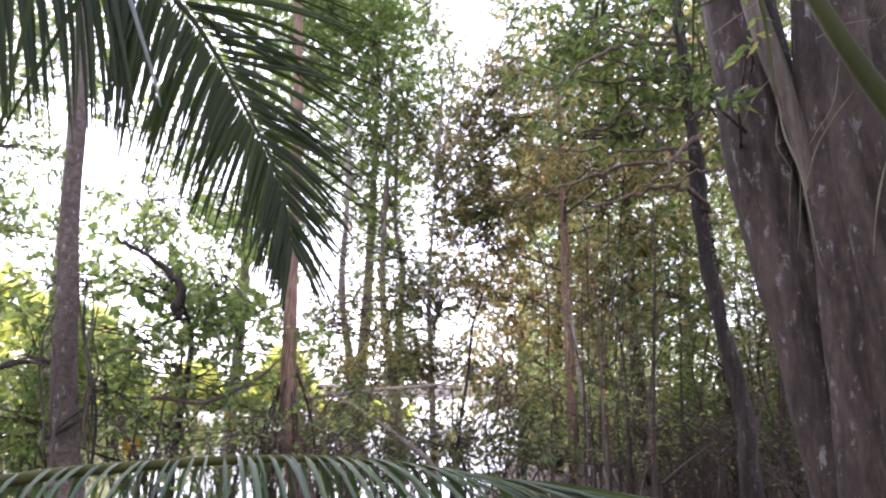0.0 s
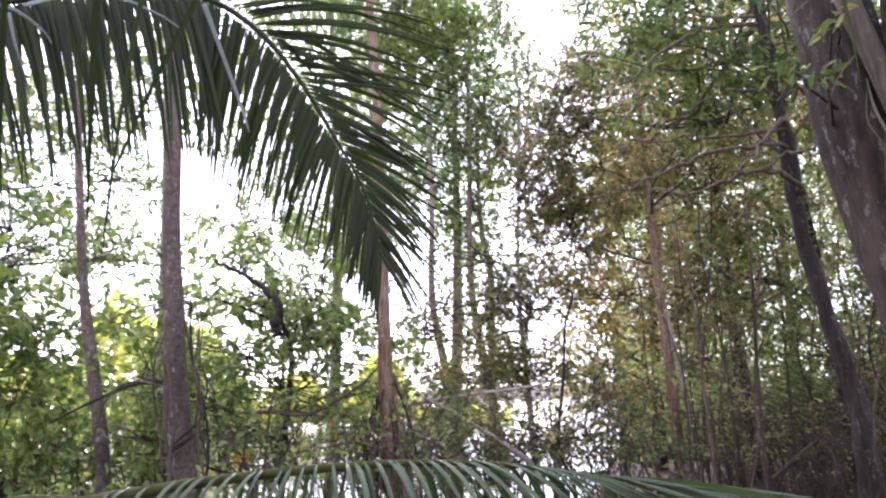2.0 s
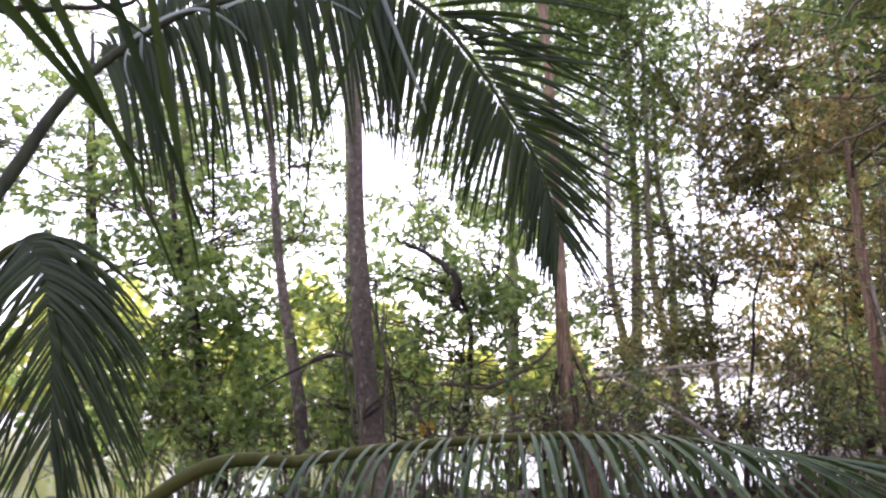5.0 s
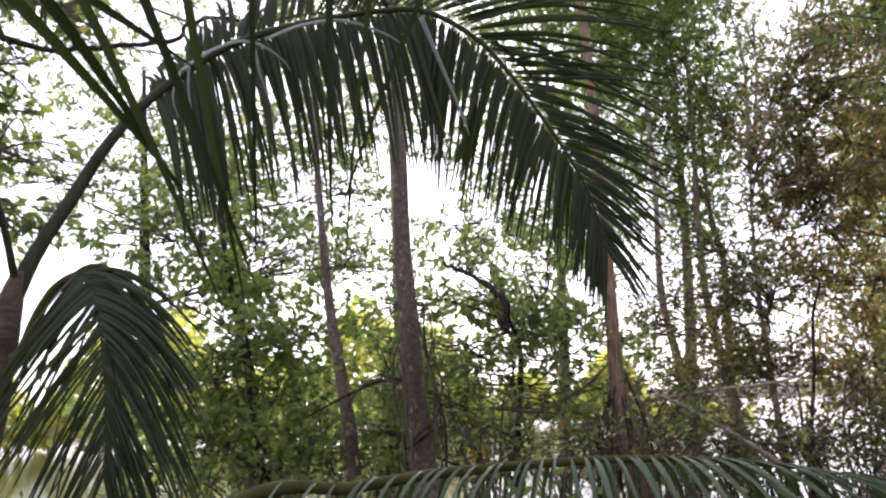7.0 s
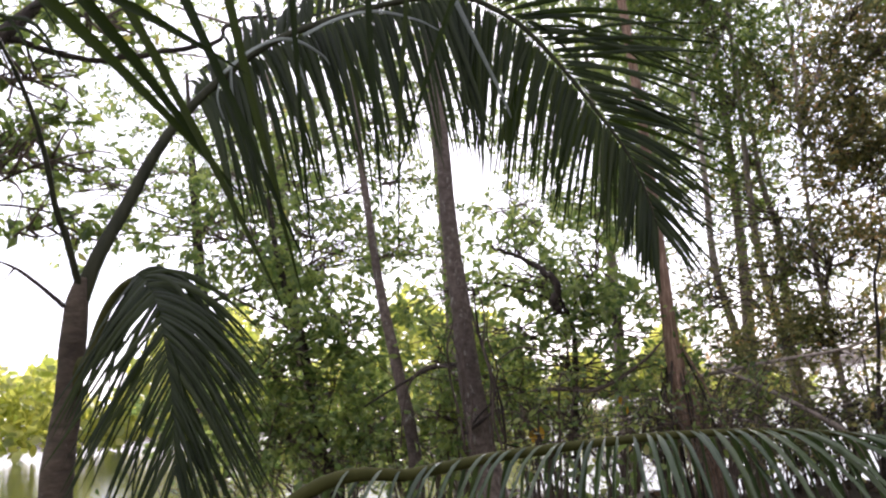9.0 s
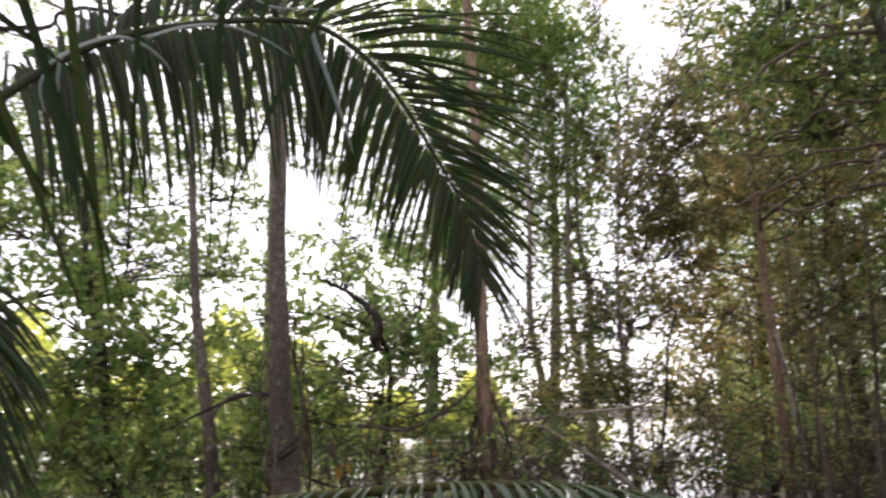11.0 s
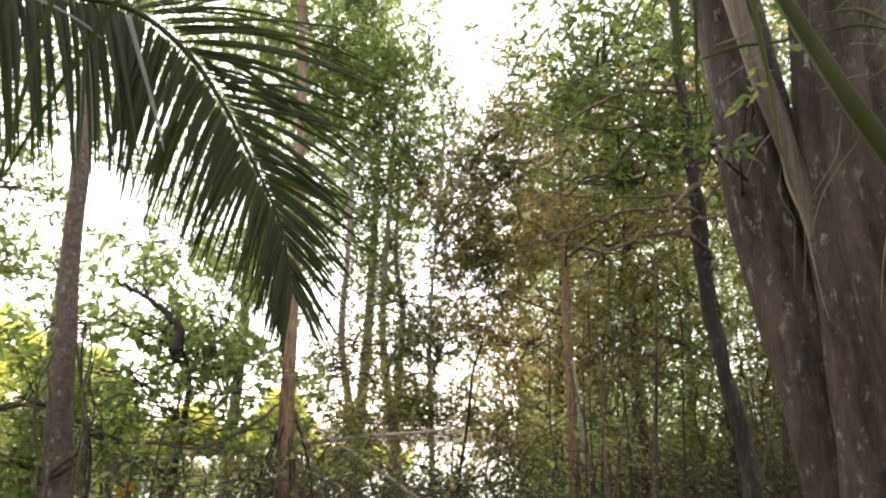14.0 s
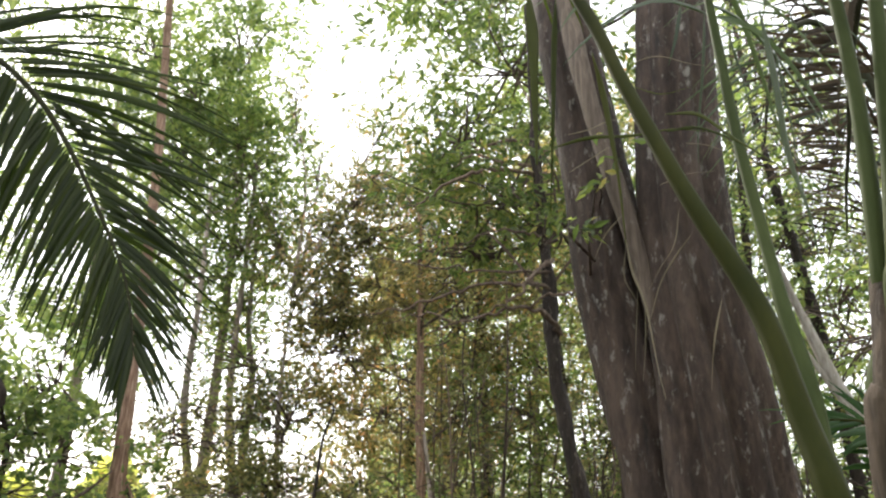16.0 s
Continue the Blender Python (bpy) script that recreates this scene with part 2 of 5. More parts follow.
def tube(path, radii, sides=8, rough=0.0, freq=3.0, lobes=(0, 0.0, 0.0), flat=1.0, grooves=()):
    """Vertices and faces of a closed tube; rough: relief as a part of the radius; lobes: (count, depth, twist) of its ridges."""
    n = len(path)
    tangent = np.gradient(path, axis=0)
    tangent /= np.linalg.norm(tangent, axis=1)[:, None] + 1e-9
    side = np.cross(tangent, np.array([0.0, 1.0, 0.02]))
    side /= np.linalg.norm(side, axis=1)[:, None] + 1e-9
    other = np.cross(tangent, side)
    a = np.linspace(0, 2 * np.pi, sides, endpoint=False)
    verts = np.empty((n, sides, 3))
    for i in range(n):
        k = np.ones(sides)
        if lobes[0]:
            k += lobes[1] * np.cos(lobes[0] * a + lobes[2] * i / n)
        for centre, depth, width in grooves:
            off = (a - centre - 0.25 * math.sin(5.0 * i / n) + math.pi) % (2 * math.pi) - math.pi
            k -= depth * np.exp(-(off / width) ** 2)
        ring = path[i] + radii[i] * k[:, None] * (np.cos(a)[:, None] * side[i] + flat * np.sin(a)[:, None] * other[i])
        if rough:
            for j in range(sides):
                f = noise.fractal(Vector((ring[j][0] * freq, ring[j][1] * freq, ring[j][2] * freq * 0.35)), 0.9, 2.0, 4)
                ring[j] += (ring[j] - path[i]) * rough * f
        verts[i] = ring
    faces = [(i * sides + j, i * sides + (j + 1) % sides, (i + 1) * sides + (j + 1) % sides, (i + 1) * sides + j) for i in range(n - 1) for j in range(sides)]
    faces += [tuple(range(sides - 1, -1, -1)), tuple((n - 1) * sides + j for j in range(sides))]
    return verts.reshape(-1, 3), faces


def joined(pieces):
    verts, faces, base = [], [], 0
    for v, f in pieces:
        verts.append(v)
        faces += [tuple(base + i for i in q) for q in f]
        base += len(v)
    return np.vstack(verts), faces


BLADE = np.array([(0, 0, 0), (0.3, -0.42, 0.1), (0.3, 0.42, 0.1), (0.68, -0.38, 0.02), (0.68, 0.38, 0.02), (1, 0, -0.16)])

SMALL_BLADE = np.array([(0, 0, 0), (0.45, -0.5, 0.1), (1, 0, -0.14), (0.45, 0.5, 0.1)])


def leaves(at, along, length, width, rng, simple=False):
    """One mesh of small leaf blades, each folded along its midrib and curled down at the tip."""
    n = len(at)
    along = along / (np.linalg.norm(along, axis=1)[:, None] + 1e-9)
    face = rng.normal(size=(n, 3)) * 0.8 + np.array([0, 0, 0.7])
    across = np.cross(face, along)
    across /= np.linalg.norm(across, axis=1)[:, None] + 1e-9
    up = np.cross(along, across)
    size = length * rng.uniform(0.6, 1.25, n)
    blade = SMALL_BLADE if simple else BLADE
    v = at[:, None] + size[:, None, None] * (blade[None, :, :1] * along[:, None] + width * blade[None, :, 1:2] * across[:, None] + blade[None, :, 2:] * up[:, None] * 0.6)
    if simple:
        base = (np.arange(n) * 4)[:, None]
        return v.reshape(-1, 3), np.vstack([base + np.array(f) for f in ((0, 2, 1), (0, 3, 2))]).tolist()
    base = (np.arange(n) * 6)[:, None]
    tri = np.vstack([base + np.array(f) for f in ((0, 2, 1), (3, 4, 5))])
    quad = base + np.array((1, 2, 4, 3))
    return v.reshape(-1, 3), tri.tolist() + quad.tolist()


def crown_points(rng, centre, radii, n, per=10, patchy=-0.08, seed=0.0):
    """Twig ends spread through a crown, thinned in patches, and the leaves: a spray along each twig and a tuft at its end."""
    centre, radii = np.array(centre), np.array(radii)
    ends = []
    while len(ends) * per < n:
        d = rng.normal(size=3)
        d *= rng.uniform(0.15, 1) ** 0.45 / np.linalg.norm(d)
        p = centre + d * radii
        if noise.noise(Vector(p * 1.3) + Vector((seed, 0, 0))) > patchy or rng.random() < 0.12:
            ends.append(p)
    ends = np.array(ends)
    out = ends - centre
    out /= np.linalg.norm(out, axis=1)[:, None] + 1e-9
    out += rng.normal(size=out.shape) * 0.6
    out[:, 2] *= 0.6
    back = np.where(rng.random((len(ends) * per, 1)) < 0.45, rng.uniform(0, 0.05, (len(ends) * per, 1)), rng.uniform(0, 0.32, (len(ends) * per, 1)))
    at = np.repeat(ends, per, axis=0) - np.repeat(out, per, axis=0) * back + rng.normal(size=(len(ends) * per, 3)) * 0.03
    along = np.repeat(out, per, axis=0) * 0.7 + rng.normal(size=at.shape) * 0.65 + np.array([0, 0, -0.2])
    return ends, out, at, along


DENSITY, SPREAD, FINE = 2.5, 1.3, 0.8      # leaves in the crowns: number, reach, size


def tree(name, trunk, radii, crowns, label, category="tree", bark_mat=None, leaf_mat=None, leaf_len=0.13, leaf_width=0.46, extra=(), seed=1, sides=12, rough=0.12, trunks=(), group="", bough_mat=None, bough_scale=1.0):
    """trunk: points from the foot up; crowns: (centre, radii, leaves); extra: bare boughs (points, radii); trunks: further stems."""
    rng = np.random.default_rng(seed)
    foot = tuple(trunk[0])
    root = thing(name, foot, label, category, group)
    off = Matrix.Translation(root.location).inverted()
    made = []
    for pts, rad, *own in ((trunk, radii), *trunks):
        p, r = smooth_path(pts, rad, 8)
        v, f = tube(p, r, sides, rough, 7.0)
        made.append(mesh_ob("trunk", v, f, own[0] if own else bark_mat or BARK_DARK, root))
    path = smooth_path(trunk, radii, 8)[0]
    ats, alongs = [], []
    twigs = []
    for centre, size, n in crowns:
        size = tuple(q * SPREAD for q in size)
        ends, out, at, along = crown_points(rng, centre, size, n * DENSITY, seed=seed * 3.7)
        ats.append(at)
        alongs.append(along)
        c = np.array(centre)
        below = path[np.argmin(np.linalg.norm(path - (c - np.array([0, 0, 0.7])), axis=1))]
        mid = (below + c) / 2 + rng.normal(size=3) * 0.12
        reach = np.linalg.norm(c - below)
        if 0.25 < reach < 4.5 and max(size) > 0.5:
            p, r = smooth_path([below, mid, c], [0.008 + 0.007 * reach, 0.007 + 0.004 * reach, 0.006], 5)
            v, f = tube(p, r, 6)
            made.append(mesh_ob("limb", v, f, bough_mat or bark_mat or BARK_DARK, root))
        for k in range(min(18, len(ends)) if max(size) > 0.5 else 2):
            e = ends[int(rng.integers(len(ends)))]
            s = c + (below - c) * rng.uniform(0, 0.35) if reach < 4.5 else c + rng.normal(size=3) * np.array(size) * 0.3
            m = (s + e) / 2 + rng.normal(size=3) * 0.1
            p, r = smooth_path([s, m, e], [0.013, 0.009, 0.004], 3)
            twigs.append(tube(p, r, 4))
        for e, o in zip(ends[::6], out[::6]):
            twigs.append(tube(np.array([e - o * 0.3, e]), np.array([0.004, 0.002]), 3))
    if twigs:
        v, f = joined(twigs)
        made.append(mesh_ob("twigwork", v, f, TWIG, root))
        made[-1]["kind"] = "stuff"
    if ats:
        v, f = leaves(np.vstack(ats), np.vstack(alongs), leaf_len * FINE, leaf_width, rng, True)
        made.append(mesh_ob("crown", v, f, leaf_mat or LEAF, root, smooth=False))
        made[-1]["kind"] = "stuff"
    for pts, rad in extra:
        p, r = smooth_path(pts, rad, 6)
        p[1:-1] += rng.normal(size=p[1:-1].shape) * 0.012
        v, f = tube(p, r * bough_scale, 7, 0.2, 6)
        made.append(mesh_ob("bough", v, f, bough_mat or bark_mat or BARK_DARK, root))
    for ob in made:
        ob.matrix_parent_inverse = off
    return root


# ---- ground and water ----
def shore(x):
    """How far ahead the dry ground reaches."""
    return 11.4 + 0.5 * math.sin(x * 0.9) + 0.3 * math.sin(x * 2.3 + 1) + max(0.0, x - 0.5) * 7.0 - max(0.0, -x - 4.0) * 0.45


def ground_height(x, y):
    h = 0.10 * noise.noise(Vector((x * 0.35, y * 0.35, 0))) + 0.04 * noise.noise(Vector((x * 1.3, y * 1.3, 3)))
    s = shore(x)
    if y > s:
        down = min(1.0, (y - s) / 2.0)
        h = h * (1 - down) - 0.9 * down
        turn = math.degrees(math.atan2(x, y))
        far = 52 + 3 * math.sin(x * 0.08) + 130 * min(1.0, max(0.0, (turn + 20) / 7))
        if y > far:
            h += min(1.0, (y - far) / 4.0) * 1.4 + min(1.0, (y - far) / 200) * 3
    return h


def axis_steps(lo, hi, near, fine, coarse):
    out, v = [], lo
    while v < hi:
        out.append(v)
        v += fine if -near[0] < v < near[1] else coarse * max(1.0, abs(v) / 60)
    return out + [hi]


xs, ys = axis_steps(-900, 900, (16, 16), 0.35, 3.0), axis_steps(-300, 1500, (4, 24), 0.35, 2.5)
verts = [(x, y, ground_height(x, y)) for y in ys for x in xs]
faces = [(j * len(xs) + i, j * len(xs) + i + 1, (j + 1) * len(xs) + i + 1, (j + 1) * len(xs) + i) for j in range(len(ys) - 1) for i in range(len(xs) - 1)]
tagged(mesh_ob("ground", verts, faces, GROUND), "brown forest floor covered with dead leaves and twigs", "ground", kind="structure")
wv = [(-900, 8, -0.28), (900, 8, -0.28), (900, 215, -0.28), (-900, 215, -0.28)]
tagged(mesh_ob("water", wv, [(0, 1, 2, 3)], WATER), "still bright water mirroring the white sky behind the trees", "water", kind="structure")


# ---- palms ----
NECK = np.array([0, 0.03, 0.075, 0.15, 0.28, 0.44, 0.6, 0.76, 0.9, 1.0])


def leaflet_mesh(base, way, length, width, droop, normal, rng, fold=0.35, neck=0.22):
    """A long narrow blade, folded along its midrib, bending down under its weight."""
    u, segs = NECK, len(NECK) - 1
    way = way / np.linalg.norm(way)
    bend = rng.normal(size=3) * 0.06
    path = base + length * (u[:, None] * way + (u ** 2)[:, None] * (np.array([0, 0, -droop]) + bend))
    total = np.linalg.norm(np.diff(path, axis=0), axis=1).sum()
    path = base + (path - base) * (length / total)
    t = np.gradient(path, axis=0)
    t /= np.linalg.norm(t, axis=1)[:, None]
    across = np.cross(t, normal)
    across /= np.linalg.norm(across, axis=1)[:, None] + 1e-9
    up = np.cross(across, t)
    w = width * np.clip(neck + (u - 0.03) * 9, neck, 1) * np.maximum(0.0, 1 - u ** 2.0) ** 0.8
    left = path - across * w[:, None] / 2 - up * (w * fold)[:, None]
    right = path + across * w[:, None] / 2 - up * (w * fold)[:, None]
    v = np.empty((segs + 1, 3, 3))
    v[:, 0], v[:, 1], v[:, 2] = left, path, right
    f = []
    for i in range(segs):
        a = i * 3
        f += [(a, a + 1, a + 4, a + 3), (a + 1, a + 2, a + 5, a + 4)]
    return v.reshape(-1, 3), f


def frond(root, points, radii, mat, leaf_mat, many, first, sides, normal, seed, width=0.035, name="frond", label="", single=1.0, lift=0.0, crowd=1.0, taper=0.62, twist=0.35, neck=0.22):
    """A feather leaf: a rachis with two rows of leaflets. sides: for each row (sign, lean along the rachis, lengths at
    foot/middle/tip, droop at foot/tip); first: the part of the rachis that is bare stalk."""
    rng = np.random.default_rng(seed)
    path, rad = smooth_path(points, radii, 10)
    v, f = tube(path, rad, 10, flat=0.8)
    stalk = mesh_ob(name, v, f, mat, root, label)
    stalk.matrix_parent_inverse = Matrix.Translation(root.location).inverted()
    along = np.r_[0, np.cumsum(np.linalg.norm(np.diff(path, axis=0), axis=1))]
    along /= along[-1]
    tangent = np.gradient(path, axis=0)
    tangent /= np.linalg.norm(tangent, axis=1)[:, None]
    normal = np.array(normal, float) / np.linalg.norm(normal)
    rest = []
    for sign, lean, lengths, droops, *more in sides:
        count = more[0] if more else many
        clump, left = 0.0, 0
        for k in range(count):
            if left == 0:
                clump, left = rng.normal(0, 0.06), int(rng.integers(3, 8))
            left -= 1
            s = first + (1 - first) * max(0.0, (k + rng.uniform(-0.3, 0.3)) / (count - 1)) ** crowd
            s = min(max(s, first), 1.0)
            base = np.array([np.interp(s, along, path[:, i]) for i in range(3)])
            t = np.array([np.interp(s, along, tangent[:, i]) for i in range(3)])
            base = base + normal * lift * np.interp(s, along, rad)
            g = (s - first) / (1 - first)
            side = np.cross(t, normal) * sign
            side /= np.linalg.norm(side) + 1e-9
            ln = np.interp(g, np.linspace(0, 1, len(lean)), lean)
            ln += clump
            way = side * math.cos(ln) + t * math.sin(ln) + normal * rng.normal(0.06, 0.09) + rng.normal(size=3) * 0.03
            length = np.interp(g, (0, 0.5, 1), lengths) * rng.uniform(0.86, 1.08)
            droop = np.interp(g, np.linspace(0, 1, len(droops)), droops) * rng.uniform(0.8, 1.25)
            face = normal + rng.normal(size=3) * twist
            if rng.random() < 0.05:
                droop, face = droop + 1.3, rng.normal(size=3)
            v, f = leaflet_mesh(base, way, length, width * rng.uniform(0.7, 1.2) * (1 - taper * g), droop, face, rng, neck=neck)
            if rng.random() < single:
                mesh_ob("leaflet", v, f, leaf_mat, stalk)
            else:
                rest.append((v, f))
    if rest:
        v, f = joined(rest)
        mesh_ob("leaflet_fringe", v, f, leaf_mat, stalk)["kind"] = "stuff"
    return stalk


young_palm = thing("young_palm", (-3.86, 2.75, 0.0), "young coconut palm with a brown forked stem and long arching fronds", "palm")
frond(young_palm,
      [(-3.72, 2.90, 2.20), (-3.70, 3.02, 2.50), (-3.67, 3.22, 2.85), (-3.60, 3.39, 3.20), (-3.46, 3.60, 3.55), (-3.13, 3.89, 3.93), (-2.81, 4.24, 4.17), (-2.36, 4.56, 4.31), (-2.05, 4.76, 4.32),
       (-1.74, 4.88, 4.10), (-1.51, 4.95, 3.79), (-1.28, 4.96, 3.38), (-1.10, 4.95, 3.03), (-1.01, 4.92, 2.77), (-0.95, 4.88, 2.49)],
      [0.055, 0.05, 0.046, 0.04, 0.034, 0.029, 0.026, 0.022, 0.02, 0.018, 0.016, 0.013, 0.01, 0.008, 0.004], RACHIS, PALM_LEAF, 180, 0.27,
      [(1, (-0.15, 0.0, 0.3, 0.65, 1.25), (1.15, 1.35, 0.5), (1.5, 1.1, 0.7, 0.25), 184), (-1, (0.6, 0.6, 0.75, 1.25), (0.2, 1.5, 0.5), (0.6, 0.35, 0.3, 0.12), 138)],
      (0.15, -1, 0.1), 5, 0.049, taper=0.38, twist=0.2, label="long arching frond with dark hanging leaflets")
frond(young_palm, [(-3.69, 2.90, 2.30), (-3.69, 2.82, 2.57), (-3.69, 2.75, 2.75), (-3.67, 2.68, 2.98), (-3.66, 2.60, 3.21), (-3.68, 2.47, 3.50), (-3.76, 2.30, 3.80), (-3.95, 2.05, 3.95)], np.linspace(0.024, 0.007, 8), RACHIS, PALM_LEAF, 15, 0.72,
      [(1, (0.2, 0.5, 0.8), (0.6, 0.8, 0.6), (1.3, 1.2, 0.6)), (-1, (0.2, 0.5, 0.8), (0.6, 0.8, 0.6), (1.6, 1.4, 0.8))],
      (0.35, -0.9, 0.2), 8, 0.036, label="thin upright frond")
p, r = smooth_path([(-3.86, 2.75, -0.05), (-3.79, 2.82, 1.22), (-3.78, 2.85, 1.50), (-3.755, 2.88, 1.79), (-3.735, 2.89, 2.03), (-3.715, 2.90, 2.25), (-3.69, 2.91, 2.38)], [0.12, 0.085, 0.076, 0.07, 0.066, 0.06, 0.03], 7)
v, f = tube(p, r, 22, 0.14, 6)
mesh_ob("trunk", v, f, STALK_BROWN, young_palm, "thick brown leaning stem").matrix_parent_inverse = Matrix.Translation(young_palm.location).inverted()
for pts, rad in (([(-3.74, 2.84, 2.22), (-3.84, 2.74, 2.36), (-3.90, 2.66, 2.44), (-3.99, 2.58, 2.50)], [0.014, 0.01, 0.008, 0.003]), ([(-3.90, 2.66, 2.44), (-3.92, 2.62, 2.38)], [0.006, 0.002])):
    p, r = smooth_path(pts, rad, 5)
    v, f = tube(p, r, 7, 0.2, 8)
    mesh_ob("dead_twig", v, f, BARK_DARK, young_palm, "bare dead twig").matrix_parent_inverse = Matrix.Translation(young_palm.location).inverted()
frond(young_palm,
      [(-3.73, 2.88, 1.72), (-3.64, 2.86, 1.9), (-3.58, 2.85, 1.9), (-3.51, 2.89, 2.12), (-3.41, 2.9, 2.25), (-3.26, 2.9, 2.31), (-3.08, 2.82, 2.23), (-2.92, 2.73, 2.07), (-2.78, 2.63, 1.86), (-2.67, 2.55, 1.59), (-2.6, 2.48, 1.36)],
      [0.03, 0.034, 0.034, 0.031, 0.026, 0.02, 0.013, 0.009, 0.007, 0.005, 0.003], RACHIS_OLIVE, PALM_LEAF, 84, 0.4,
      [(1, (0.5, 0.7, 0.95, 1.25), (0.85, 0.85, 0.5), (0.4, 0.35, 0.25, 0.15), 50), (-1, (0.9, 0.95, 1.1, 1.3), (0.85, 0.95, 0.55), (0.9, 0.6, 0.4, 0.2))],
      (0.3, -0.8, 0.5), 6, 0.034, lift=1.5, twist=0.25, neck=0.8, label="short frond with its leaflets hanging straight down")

# ---- the palm just beside the viewer, one frond overhead ----
overhead_palm = thing("overhanging_palm", (-2.22, 1.05, 0.0), "palm close by with one frond hanging overhead", "palm")
# leaflets use the darkest palm green to imitate backlit shade
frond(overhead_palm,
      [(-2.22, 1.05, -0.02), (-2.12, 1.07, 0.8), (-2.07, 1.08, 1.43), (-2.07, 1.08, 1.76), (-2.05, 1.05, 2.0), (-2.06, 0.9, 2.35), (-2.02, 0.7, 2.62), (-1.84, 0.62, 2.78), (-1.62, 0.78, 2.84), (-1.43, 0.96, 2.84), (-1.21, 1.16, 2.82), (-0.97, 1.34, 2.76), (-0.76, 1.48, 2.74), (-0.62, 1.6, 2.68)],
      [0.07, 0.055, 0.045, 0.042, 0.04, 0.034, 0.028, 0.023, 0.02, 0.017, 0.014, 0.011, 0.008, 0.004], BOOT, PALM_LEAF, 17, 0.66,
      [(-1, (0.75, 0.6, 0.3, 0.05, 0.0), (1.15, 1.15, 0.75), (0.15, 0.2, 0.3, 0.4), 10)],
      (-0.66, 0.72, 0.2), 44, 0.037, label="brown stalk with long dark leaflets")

for pts, w in (
    ([(-1.97, 4.46, 4.13), (-1.91, 4.49, 3.94), (-1.83, 4.52, 3.69), (-1.75, 4.55, 3.44), (-1.71, 4.57, 3.28)], 0.05),
    ([(-3.27, 3.64, 3.70), (-3.15, 3.74, 3.84), (-3.01, 3.85, 3.93), (-2.89, 3.94, 3.92), (-2.77, 4.02, 3.82), (-2.73, 4.05, 3.75)], 0.045),
    ([(-2.92, 3.92, 3.90), (-2.88, 3.94, 3.69), (-2.83, 3.98, 3.49), (-2.80, 4.00, 3.30)], 0.035),
    ([(-3.23, 3.67, 3.77), (-3.23, 3.67, 3.57), (-3.20, 3.70, 3.34), (-3.16, 3.73, 3.23)], 0.035),
    ([(-3.27, 3.64, 3.70), (-3.30, 3.61, 3.53), (-3.26, 3.65, 3.33)], 0.03),
    ([(-2.86, 3.96, 3.96), (-2.67, 4.09, 4.07), (-2.45, 4.22, 4.11), (-2.22, 4.35, 4.03), (-2.09, 4.41, 3.94)], 0.042),
    ([(-2.40, 4.25, 4.38), (-2.20, 4.36, 4.28), (-1.92, 4.48, 4.28), (-1.71, 4.57, 4.21)], 0.03),
):
    p, r = smooth_path(pts, [1.0] * len(pts), 5)
    v, f = tube(p, w * 0.36 * np.linspace(1, 0.15, len(p)) ** 0.7, 8, flat=0.2)
    mesh_ob("bent_leaflet", v, f, SHEEN_LEAF, young_palm, "bent leaflet with its sky sheen painted in pale grey").matrix_parent_inverse = Matrix.Translation(young_palm.location).inverted()

low_palm = thing("low_palm", (-2.6, 1.5, 0.0), "low coconut palm with one long frond bending across", "palm")
frond(low_palm,
      [(-2.6, 1.5, 0.0), (-2.1, 1.65, 0.72), (-1.33, 1.60, 1.34), (-1.09, 1.83, 1.38), (-1.00, 1.91, 1.39), (-0.90, 1.99, 1.40), (-0.66, 2.13, 1.41), (-0.45, 2.24, 1.41), (-0.24, 2.30, 1.40), (-0.06, 2.34, 1.38), (0.10, 2.38, 1.35), (0.22, 2.39, 1.33), (0.33, 2.41, 1.31), (0.42, 2.42, 1.29)],
      [0.03, 0.025, 0.019, 0.0165, 0.0155, 0.0145, 0.013, 0.011, 0.0085, 0.0065, 0.005, 0.004, 0.003, 0.002], RACHIS_OLIVE, PALM_PALE, 50, 0.52,
      [(1, (-0.95, -0.9, -0.8, -0.5, 0.0, 0.6, 1.0, 1.25, 1.4), (0.5, 0.75, 0.9), (1.5, 1.6, 1.0, 0.0), 58), (-1, (-0.5, -0.2, 0.2, 0.7, 1.2), (0.45, 0.75, 0.8), (2.4, 2.2, 1.8, 0.9), 64)],
      (-0.12, -0.1, 1.0), 7, 0.015, lift=0.9, crowd=0.68, taper=-0.15)

